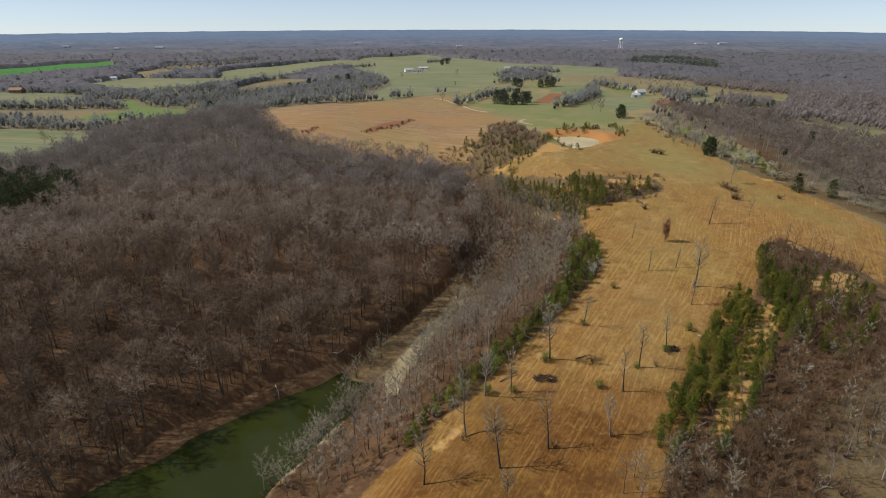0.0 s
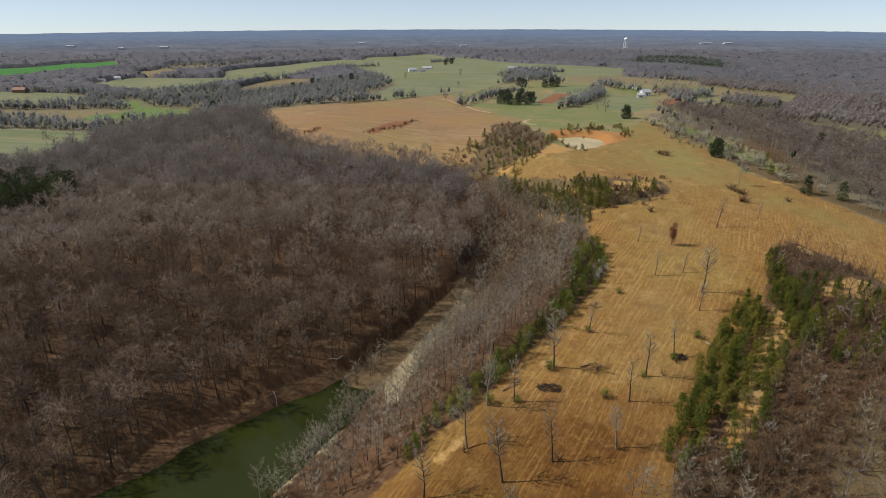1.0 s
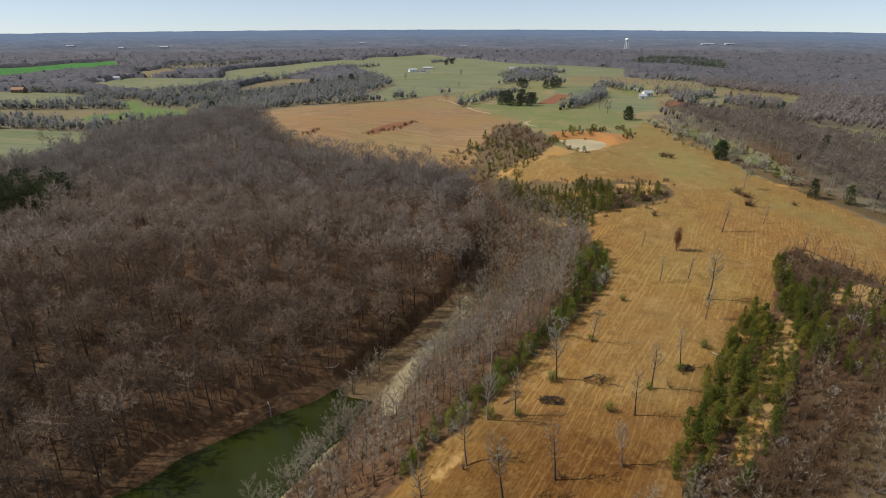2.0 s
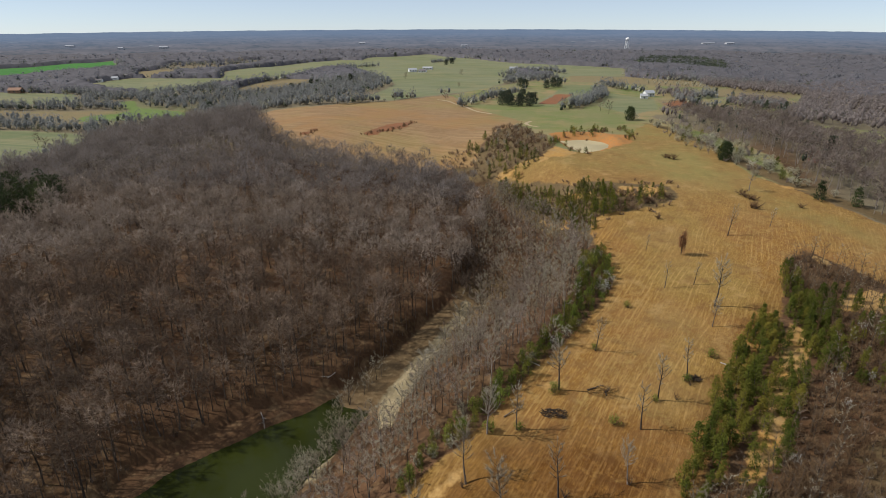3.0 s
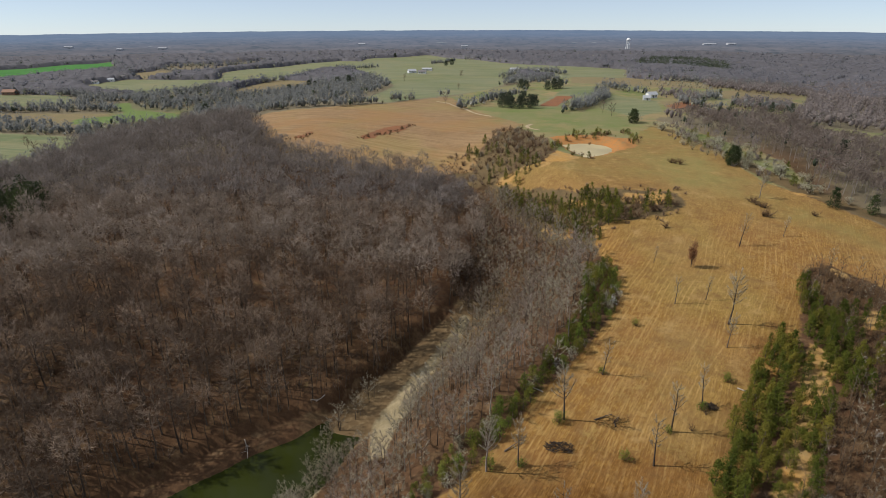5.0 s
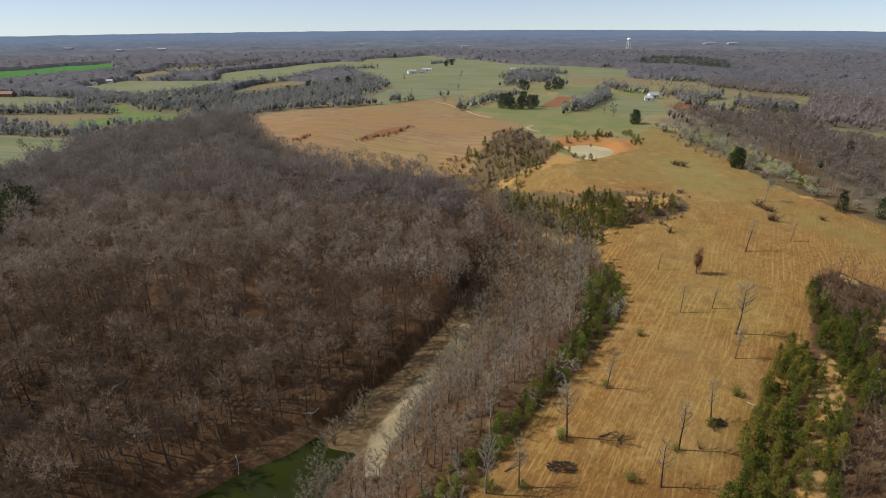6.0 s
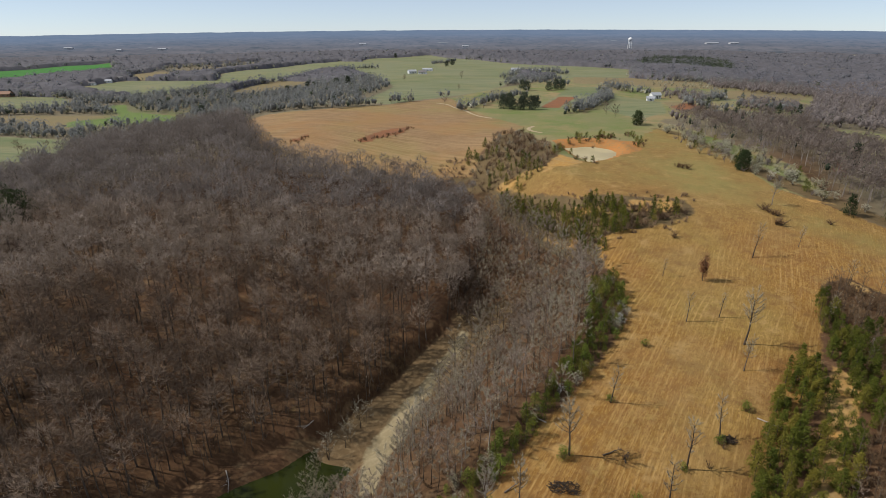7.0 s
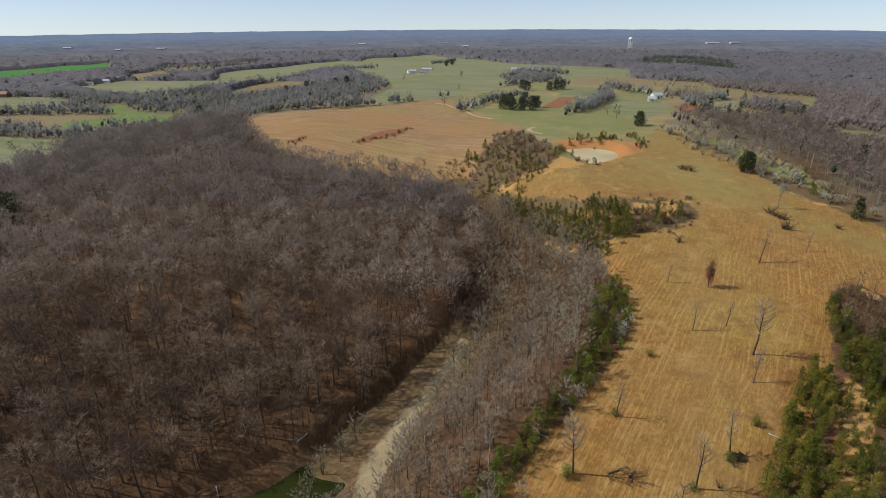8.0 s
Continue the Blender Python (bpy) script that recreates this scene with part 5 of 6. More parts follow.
young = [pine_tree(np.random.default_rng(220 + i), 3.6 + 0.5 * (i % 3), 1.4, 82) for i in range(5)]
ex, ey = scatter(REGIONS["edge_pines"][0], 2.1, rng)
bloom = rng.uniform(0, 1, len(ex)) < 0.1
edge_bloom = [leafy(np.random.default_rng(225 + i), 3.6, 1.5, 110, 0.3, 4, 0.1) for i in range(3)]
edge_stem = [bush(np.random.default_rng(228 + i), 3.6, 1.6, 7, 70, 0.06, spikes) for i in range(3)]
plant_kind("blossom_shrub", [[mesh_of("stem", *join(p), BARK), mesh_of("crown", *q, CREAM)] for p, q in zip(edge_stem, edge_bloom)], list(zip(ex[bloom], ey[bloom])), "pale budding shrub at the field's edge", "shrub", "pale shrubs along the field's edge", ("stem", "crown"), (0.6, 1.2))
ex, ey = ex[~bloom], ey[~bloom]
plant_kind("young_pine", [meshes_of(p, BARK, (NEEDLE, FRESH_NEEDLE)[i % 2]) for i, p in enumerate(young)], list(zip(ex, ey)), "small bushy pine at the field's edge", "pine", "pines along the field's edge", ("trunk", "crown"), (0.5, 1.3))
dx, dy = scatter(REGIONS["pines"][4], 2.15, rng, 0.8)
draw = rng.uniform(0, 1, len(dx)) < np.where(dx > 70, 0.13, 0.62)
low_x, low_y = scatter(REGIONS["rough"][1], 2.6, rng, 0.9)
bare_ground = ~inside(REGIONS["pines"][4], low_x, low_y) & (rng.uniform(0, 1, len(low_x)) < 0.3)
low_x, low_y = low_x[bare_ground], low_y[bare_ground]
cone = [pine_tree(np.random.default_rng(235 + i), 4.0 + 0.5 * (i % 3), 1.3, 90, 5, 0.08, 0.85) for i in range(5)]
plant_kind("draw_pine", [meshes_of(p, BARK, NEEDLE) for p in cone], list(zip(dx[draw], dy[draw])), "small pine among brush in a draw of the field", "pine", "pines in the field's draw", ("trunk", "crown"), (0.7, 1.75))
draw_bush = [bush(np.random.default_rng(230 + i), 2.6, 1.8, 6, 85, 0.13) for i in range(4)]
plant_kind("draw_shrub", [meshes_of(p, BARK, (SCRUB_TWIG, BUSH_TWIG)[i % 2]) for i, p in enumerate(draw_bush)], list(zip(dx[~draw], dy[~draw])), "leafless brown shrub in a draw of the field", "shrub", "shrubs in the field's draw", ("stem", "crown"), (0.75, 1.4))
sx, sy = scatter(REGIONS["scrub"][0], 3.9, rng, 1.1)
bare_clay = within(("soil",), sx, sy)
sx, sy = sx[~bare_clay], sy[~bare_clay]
draw_spots = [(px + rng.normal(0, 1.8), py + rng.normal(0, 2.6)) for px, py in SPOTS["draw_pines"] for k in range(3)]
plant_kind("scrub_pine", [meshes_of(p, BARK, NEEDLE) for p in cone], draw_spots, "dark scrubby pine in the draw by the pond", "pine", "pines in the draw", ("trunk", "crown"), (0.7, 1.5))
scrub_bush = [bush(np.random.default_rng(240 + i), 3.4, 2.0, 7, 95, 0.15) for i in range(5)]
plant_kind("shrub", [meshes_of(p, BARK, (SCRUB_TWIG, BUSH_TWIG, PALE_TWIG)[i % 3]) for i, p in enumerate(scrub_bush)], list(zip(sx, sy)), "leafless brown shrub in the draw by the pond", "shrub", "shrubs in the draw", ("stem", "crown"), (0.35, 1.25))

gx, gy = scatter(REGIONS["tan"][-1], 2.5, rng)
plant_kind("clay_pine", [meshes_of(p, BARK, NEEDLE) for p in young], list(zip(gx, gy)), "small yellow-green pine on a strip of bare clay", "pine", "small pines on the clay", ("trunk", "crown"), (0.4, 1.15))

# brush thicket beside the pines
tx, ty = (np.concatenate(v) for v in zip(*(scatter(p, 2.0, rng) for p in REGIONS["brush"])))
open_clay = within(("soil", "tan"), tx, ty, 1.2) | (inside(REGIONS["pale_grove"][1], tx, ty) & (rng.uniform(0, 1, len(tx)) < 0.6))
tx, ty = tx[~open_clay], ty[~open_clay]
thicket = [bush(np.random.default_rng(260 + i), 2.9, 1.5, 6, 130, 0.045, blades, 0.6) for i in range(6)]
wx, wy = (np.concatenate(v) for v in zip(*(scatter(p, 4.0, rng) for p in REGIONS["brush"])))
slim = [bare_tree(np.random.default_rng(270 + i), 8 + i % 3, 1.9, 9, 190, 0.05, 4, blades, 0.34, 1.1, 0.009) for i in range(4)]
plant_kind("thicket_tree", [meshes_of(p, BARK, (TWIG, BUSH_TWIG, PALE_TWIG, BUSH_TWIG)[i]) for i, p in enumerate(slim)], list(zip(wx, wy)), "slim leafless tree rising from the brush", "tree", "trees in the brush", ("trunk", "crown"), (0.6, 1.15))
gx, gy = (np.concatenate(v) for v in zip(*(scatter(p, q, rng) for p, q in zip(REGIONS["pale_grove"], (3.6, 6.5)))))
plant_kind("pale_tree", [meshes_of(p, BARK, PALE_TWIG) for p in bank_tree], list(zip(gx, gy)), "slim pale-twigged leafless tree below the pines", "tree", "pale trees below the pines", ("trunk", "crown"), (0.45, 0.85))
pale_broad = [bare_tree(np.random.default_rng(272 + i), 10, 3.8, 11, 230, 0.055, 5, spikes, 0.22, 0.9, 0.016) for i in range(3)]
plant_kind("pale_broad_tree", [meshes_of(p, PALE_BARK, HILL_TWIG) for p in pale_broad], SPOTS["pale_big"], "broad pale-barked leafless tree over brown brush", "tree", "broad pale trees", ("trunk", "crown"), (0.8, 1.15))
bloom_wood = [bush(np.random.default_rng(275 + i), 3.6, 1.8, 8, 90, 0.06) for i in range(3)]
bloom_head = [leafy(np.random.default_rng(278 + i), 4.0, 1.7, 150, 0.32, 4, 0.1) for i in range(3)]
plant_kind("flowering_shrub", [[mesh_of("stem", *join(p), BARK), mesh_of("crown", *q, BLOSSOM)] for p, q in zip(bloom_wood, bloom_head)], SPOTS["bloom"], "shrub in full white blossom among bare brush", "shrub", "white flowering shrubs", ("stem", "crown"), (0.6, 1.0))
sx, sy = scatter(REGIONS["rough"][0], 2.8, rng, 1.0)
edge = ~inside(REGIONS["scrub"][0], sx, sy)
low_x, low_y = np.concatenate([low_x, sx[edge]]), np.concatenate([low_y, sy[edge]])
paired_stuff("draw_brush", "low bare brush on the slope of a draw", "brush", [(draw_bush, low_x, low_y, rng.uniform(0.4, 1.0, len(low_x)), BARK, SCRUB_TWIG)])
paired_stuff("brush", "dense leafless brown brush thicket", "brush", [(thicket, tx, ty, rng.uniform(0.6, 1.4, len(tx)), BARK, BUSH_TWIG)])

# ---- trees in the field ----
broad = [bare_tree(np.random.default_rng(300 + i), 14, 2.7, 26, 900, 0.05, 6, spikes, 0.40, 1.35, 0.0145) for i in range(3)]
poles = [bare_tree(np.random.default_rng(310 + i), 12, 1.9, 18, 460, 0.05, 6, spikes, 0.36, 1.35, 0.0138) for i in range(3)]
FIELD_TREES = [(1, 14.5), (0, 11.5), (1, 12.5), (0, 10), (0, 13), (0, 11), (1, 15.5), (1, 9), (0, 9), (0, 8), (0, 6.5), (0, 12), (1, 11), (0, 8), (0, 12), (1, 13), (1, 14), (0, 13), (1, 10), (1, 12.5), (1, 9)]
for style, kinds, tall in ((1, broad, 14), (0, poles, 12)):
    here = [(p, h) for p, (st, h) in zip(SPOTS["snag"], FIELD_TREES) if st == style]
    made = [meshes_of(p, (BARK, PALE_BARK)[style * (i % 2)], PALE_TWIG) for i, p in enumerate(kinds)]
    for i, ((x, y), h) in enumerate(here):
        ob = new("field_tree")
        part("trunk", made[i % 3][0], ob)
        part("crown", made[i % 3][1], ob)
        lean = rng.normal(0, 2.5, 2)
        ob.matrix_basis = pose(x, y, float(height(x, y)) - 0.1, lean[0], lean[1], rng.uniform(0, 360)) @ Matrix.Scale(h / tall, 4)
        tagged(ob, ("slim leafless pole of a tree in the mown straw field", "lone leafless tree with open crown in the mown straw field")[style], "tree", "lone trees in the field")
saps = [bush(np.random.default_rng(320 + i), 2.0, 1.2, 9, 80, 0.06, spikes) for i in range(3)]
sap_leaf = [leafy(np.random.default_rng(330 + i), 2.4, 1.2, 170, 0.26, 4, 0.02) for i in range(3)]
plant_kind("sapling_clump", [[mesh_of("stem", *join([p[0], p[1]]), BUSH_TWIG), mesh_of("foliage", *q, SAPLING)] for p, q in zip(saps, sap_leaf)], SPOTS["scrubby"], "small green sapling clump standing in the mown field", "shrub", "sapling clumps in the field", ("stem", "foliage"), (0.9, 1.5))


# darker tones than BARK for the heaped branches
HEAP = plant_material("dark_dead_branches", [(0.03, 0.021, 0.014), (0.05, 0.036, 0.025), (0.09, 0.066, 0.046)])


def brush_pile(x, y, r, wide, tall):
    """A heap of cut branches."""
    n = 120
    ob = tagged(new("brush_pile"), "low heap of cut dark branches on mown straw", "brush pile", "brush piles in the field")
    a = r.uniform(0, 6.283, n)
    d = np.sqrt(r.uniform(0, 1, n)) * wide * 0.6
    for i in range(n):
        c = np.array([math.cos(a[i]) * d[i] * 1.25, math.sin(a[i]) * d[i] * 0.7 + 0.5 * math.sin(a[i] * 3) * d[i] / wide, max(0.08, tall * (1 - d[i] / wide) * r.uniform(0.1, 0.9))])
        w = r.normal(0, 1, 3) * (1, 1, 0.3)
        w *= r.uniform(0.8, 1.8) / np.linalg.norm(w)
        part("branch", mesh_of("branch", *tube([c - w / 2, c + r.normal(0, 0.06, 3), c + w / 2 + (0, 0, 0.1)], [0.08, 0.06, 0.015], 5), HEAP), ob)
    ob.location = (x, y, float(height(x, y)))


def fallen_tree(x, y, turn, length, r, label, material, rise=0.0):
    """A downed stem with broken limbs."""
    ob = tagged(new("fallen_tree"), label, "log")
    line = [(0, 0, 0.15), (length * 0.5, r.normal(0, 0.2), 0.25 + rise * 0.5), (length, r.normal(0, 0.5), 0.3 + rise)]
    part("trunk", mesh_of("trunk", *tube(line, [0.15, 0.11, 0.03], 7), material), ob)
    for i in range(6):
        f = r.uniform(0.35, 0.95)
        base = np.array(line[0]) + (np.array(line[2]) - np.array(line[0])) * f
        w = np.array([r.uniform(0.2, 0.9), r.normal(0, 0.9), r.uniform(0.0, 0.7)]) * length * 0.22
        part("branch", mesh_of("branch", *tube([base, base + w * 0.5 + (0, 0, 0.1), base + w], [0.07, 0.045, 0.01], 5), material), ob)
    ob.matrix_basis = pose(x, y, float(height(x, y)), 0, 0, turn)


for i, (x, y) in enumerate(SPOTS["pile"]):
    brush_pile(x, y, np.random.default_rng(500 + i), (3.8, 2.4)[i], (1.0, 1.3)[i])
r5 = np.random.default_rng(510)
BLEACHED = plain_material("bleached_wood", (0.36, 0.325, 0.28), (0.27, 0.24, 0.20), 0.85)
fallen_tree(-52, 137.5, -62, 7.5, r5, "bleached fallen tree leaning into the lake", BLEACHED, -0.4)
fallen_tree(-34, 152, -100, 5, r5, "bleached broken tree on the dry lake bed", BLEACHED, 1.0)
fallen_tree(12.5, 113.5, 38, 6, r5, "broken dark branch lying by a field tree", BARK, 0.6)
fallen_tree(33, 123, 20, 4.5, r5, "broken grey limb lying on mown straw", BARK, 0.15)
fallen_tree(37, 121, 75, 3.2, r5, "short dark branch dropped on mown straw", BARK, 0.15)
fallen_tree(23, 132, 140, 3.0, r5, "bleached stick lying on bare soil", BLEACHED, 0.15)
fallen_tree(69, 134, -45, 5, r5, "pale fallen limb at the pines' edge", BLEACHED, 0.2)
fallen_tree(*SPOTS["clay_log"], 25, 6, r5, "bleached log lying on bare clay among brush", BLEACHED, 0.1)
cedars = [pine_tree(np.random.default_rng(340 + i), 6.5, 2.3, 200, 6, 0.05, 0.45) for i in range(3)]
plant_kind("cedar", [meshes_of(p, BARK, DARK_NEEDLE) for p in cedars], SPOTS["cedar"], "dark green cedar standing alone on the grass", "cedar", "cedars on the ridge", ("trunk", "crown"), (1.15, 1.6))
plant_kind("broad_cedar", [meshes_of(pine_tree(np.random.default_rng(343), 10, 4.6, 330, 7, 0.06, 0.4), BARK, DARK_NEEDLE)], SPOTS["broad_cedar"], "broad dark green cedar on the grassy ridge", "cedar", "broad cedars on the ridge", ("trunk", "crown"), (0.95, 1.05))
ridge_bush = [bush(np.random.default_rng(236 + i), 2.4, 2.0, 12, 300, 0.06) for i in range(3)]
plant_kind("ridge_shrub", [meshes_of(p, BARK, BUSH_TWIG) for p in ridge_bush], SPOTS["ridge_shrub"], "leafless brown shrub on the mown ridge", "shrub", "shrubs on the ridge", ("stem", "crown"), (1.0, 1.7))
plant_kind("field_brush", [meshes_of(p, BARK, BUSH_TWIG) for p in thicket[:3]], SPOTS["base_brush"], "tangle of brown brush at the foot of a lone tree", "brush", "brush in the field", ("stem", "crown"), (0.7, 1.05))
plant_kind("ridge_cedar", [meshes_of(p, BARK, FAR_NEEDLE) for p in cedars], SPOTS["verge_cedar"], "dark cedar along a fence line of the pasture", "cedar", "cedars in the pasture", ("trunk", "crown"), (1.0, 1.6))
maple = [bare_tree(np.random.default_rng(345 + i), 10, 3.4, 12, 420, 0.12, 5, blades, 0.3) for i in range(2)]
plant_kind("valley_pine", [meshes_of(p, BARK, FAR_NEEDLE) for p in cedars], SPOTS["valley_pine"], "dark evergreen standing among bare valley hardwoods", "pine", "evergreens in the valley", ("trunk", "crown"), (1.5, 2.0))
plant_kind("red_maple", [meshes_of(p, BARK, RED_BUD) for p in maple], SPOTS["red"], "maple flushed with red buds at the wood's edge", "maple", "red maples", ("trunk", "crown"), (0.8, 1.0))
shore = [bare_tree(np.random.default_rng(347 + i), 8, 2.6, 12, 240, 0.055, 5, blades, 0.25, 1.1, 0.011) for i in range(3)]
plant_kind("shore_tree", [meshes_of(p, BARK, PALE_TWIG) for p in shore], [(px + rng.normal(-k, 1.2), py + rng.normal(0, 2)) for px, py in SPOTS["shore_tree"] for k in range(2)], "pale leafless tree leaning over the lake shore", "tree", "trees along the shore", ("trunk", "crown"), (0.7, 1.1))
oak = bare_tree(np.random.default_rng(350), 8.5, 2.0, 10, 80, 0.06, 6, spikes, 0.25)
oak_leaf = leafy(np.random.default_rng(351), 8.8, 1.55, 820, 0.4, 4, 0.1)
plant_kind("oak_tree", [[mesh_of("trunk", *join(oak), BARK), mesh_of("crown", *oak_leaf, DRY_LEAF)]], SPOTS["brown"], "young oak holding its dry rust-brown leaves", "tree", "", ("trunk", "crown"), (1.1, 1.1))
grove = [pine_tree(np.random.default_rng(360 + i), 11, 5.2, 300, 6, 0.06, 0.33) for i in range(3)]
plant_kind("grove_pine", [meshes_of(p, BARK, FAR_NEEDLE) for p in grove], SPOTS["pinegrove"], "large dark pine in a grove among the fields", "pine", "pines of the far groves", ("trunk", "crown"), (0.8, 1.25))
big = [bare_tree(np.random.default_rng(380 + i), 14, 5.0, 14, 420, 0.2, 5, blades, 0.2) for i in range(3)]
plant_kind("pasture_tree", [meshes_of(p, BARK, TWIG) for p in big], SPOTS["bigtree"], "broad leafless tree standing in a pasture", "tree", "trees in the pastures", ("trunk", "crown"), (0.5, 0.8))

gx, gy = scatter(REGIONS["evergreen"][0], 5.6, rng)
tall_pine = [pine_tree(np.random.default_rng(370 + i), 15, 3.6, 90, 4, 0.4, 0.4) for i in range(4)]
plant_kind("wood_pine", [meshes_of(p, BARK, DARK_NEEDLE) for p in tall_pine], list(zip(gx, gy)), "tall dark pine among bare hardwoods", "pine", "pines in the lakeside wood", ("trunk", "crown"), (1.05, 1.5))

# ---- hedgerows ----
sets = []
small_ever = [far_tree(np.random.default_rng(395 + i), 6, 2.4, 2, 26, 1.3, 0.5) for i in range(3)]
blossom = [far_tree(np.random.default_rng(400 + i), 6, 2.8, 1, 40, 1.2, 0.5)[1] for i in range(4)]
blossom_wood = [bush(np.random.default_rng(405 + i), 5.5, 2.2, 6, 30, 0.2)[0] for i in range(4)]
hx, hy, kind = [], [], []
for line in LINES["hedge"]:
    pts = np.array(line, float)
    seg = np.hypot(*np.diff(pts, axis=0).T)
    for layer in range(2):
        s = np.arange(0, seg.sum(), 5.0)
        s = s + rng.uniform(-3, 3, len(s))
        at = np.concatenate([[0], np.cumsum(seg)])
        hx.append(np.interp(s, at, pts[:, 0]) + rng.normal(0, 3.0, len(s)))
        hy.append(np.interp(s, at, pts[:, 1]) + rng.normal(0, 4.0, len(s)))
hx, hy = np.concatenate(hx), np.concatenate(hy)
pick = rng.uniform(0, 1, len(hx))
for sel, kinds, wood, leaf, size in ((pick < 0.66, thin_tree, PALE_BARK, HEDGE_TWIG, (0.55, 1.15)), ((pick >= 0.66) & (pick < 0.86), list(zip(blossom_wood, blossom)), BARK, CREAM, (0.7, 1.4)), ((pick >= 0.87) & (pick < 0.94), list(zip(blossom_wood, blossom)), BARK, BLOSSOM, (0.5, 1.0)), (pick >= 0.94, small_ever, BARK, FAR_NEEDLE, (0.7, 1.3))):
    sets.append((kinds, hx[sel], hy[sel], rng.uniform(*size, sel.sum()), wood, leaf))
for poly in REGIONS["copse"]:
    gx, gy = scatter(poly, 7.0, rng)
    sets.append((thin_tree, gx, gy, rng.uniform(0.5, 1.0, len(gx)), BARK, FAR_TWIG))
for line in LINES["cream"]:
    pts = np.array(line, float)
    at = np.concatenate([[0], np.cumsum(np.hypot(*np.diff(pts, axis=0).T))])
    s = np.arange(0, at[-1], 7.0)
    sets.append((list(zip(blossom_wood, blossom)), np.interp(s, at, pts[:, 0]), np.interp(s, at, pts[:, 1]) + rng.normal(0, 2, len(s)), rng.uniform(0.5, 1.0, len(s)), BARK, CREAM))
paired_stuff("hedgerow", "leafless hedgerow trees and shrubs between fields", "hedge", sets)
sx, sy = [], []
for line in LINES["strip"]:
    pts = np.array(line, float)
    at = np.concatenate([[0], np.cumsum(np.hypot(*np.diff(pts, axis=0).T))])
    s = np.arange(0, at[-1], 1.6)
    sx.append(np.interp(s, at, pts[:, 0]) + rng.normal(0, 1.5, len(s)))
    sy.append(np.interp(s, at, pts[:, 1]) + rng.normal(0, 2.5, len(s)))
plant_kind("bank_shrub", [meshes_of(p, BARK, BUSH_TWIG) for p in draw_bush], list(zip(np.concatenate(sx), np.concatenate(sy))), "low brown shrub along a washed clay bank", "shrub", "shrubs along the clay bank", ("stem", "crown"), (0.5, 1.1))
rim = [(px + rng.normal(0, 2.5), py + rng.normal(0, 4)) for px, py in SPOTS["rim_pine"] for k in range(3)]
rim = [p for p in rim if math.hypot((p[0] - POND[0]) / POND[2], (p[1] - POND[1]) / POND[3]) > 1.15]
rim += [(66, 335), (68, 327), (70, 317), (64, 345), (62, 353), (73, 315), (66, 321), (61, 341)]
plant_kind("rim_shrub", [meshes_of(p, BARK, BUSH_TWIG) for p in draw_bush], [(px + rng.normal(0, 2), py + rng.normal(0, 4)) for px, py in rim], "low bare shrub on the clay rim of the pond", "shrub", "shrubs round the pond", ("stem", "crown"), (0.6, 1.3))
plant_kind("rim_pine", [meshes_of(p, BARK, NEEDLE) for p in young], rim, "small pine on the orange clay rim of the pond", "pine", "pines round the pond", ("trunk", "crown"), (0.35, 1.15))
ox, oy = [], []
for line in LINES["orchard"]:
    pts = np.array(line, float)
    at = np.concatenate([[0], np.cumsum(np.hypot(*np.diff(pts, axis=0).T))])
    s = np.arange(0, at[-1], 9.5)
    ox.append(np.interp(s, at, pts[:, 0]) + rng.normal(3, 5, len(s)))
    oy.append(np.interp(s, at, pts[:, 1]) + rng.normal(0, 8, len(s)))
ox, oy = np.concatenate(ox), np.concatenate(oy)
small_wood = [bush(np.random.default_rng(410 + i), 3.2, 1.6, 7, 60, 0.1) for i in range(3)]
small_bloom = [leafy(np.random.default_rng(415 + i), 3.6, 1.7, 80, 0.5, 3, 0.12) for i in range(3)]
kx, ky = scatter(REGIONS["verge"][0], 5.6, rng, 1.0)
pick = rng.uniform(0, 1, len(kx))
verge_sets = []
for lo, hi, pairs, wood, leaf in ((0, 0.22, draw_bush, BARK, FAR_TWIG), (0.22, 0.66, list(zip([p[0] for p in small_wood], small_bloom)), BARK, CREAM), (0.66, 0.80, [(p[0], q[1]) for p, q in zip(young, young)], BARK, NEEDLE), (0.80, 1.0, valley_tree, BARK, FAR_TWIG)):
    sel = (pick >= lo) & (pick < hi)
    verge_sets.append((pairs, kx[sel], ky[sel], rng.uniform(0.7, 1.6, sel.sum()) * (0.6 if pairs is valley_tree else 1.0), wood, leaf))
paired_stuff("verge", "mixed shrubs, saplings and small pines along the ridge", "shrubs", verge_sets)
gx, gy = scatter(REGIONS["pine_stand"][0], 11, rng)
paired_stuff("pine_stand", "far stand of dark pines", "woods", [(shard_tree, gx, gy, rng.uniform(0.9, 1.3, len(gx)), BARK, FAR_NEEDLE)])
plant_kind("blossom_tree", [[mesh_of("stem", *join(p), BARK), mesh_of("crown", *q, CREAM)] for p, q in zip(small_wood, small_bloom)], list(zip(ox, oy)), "small pale budding tree along the ridge's edge", "tree", "pale trees along the ridge", ("stem", "crown"), (0.9, 1.9))


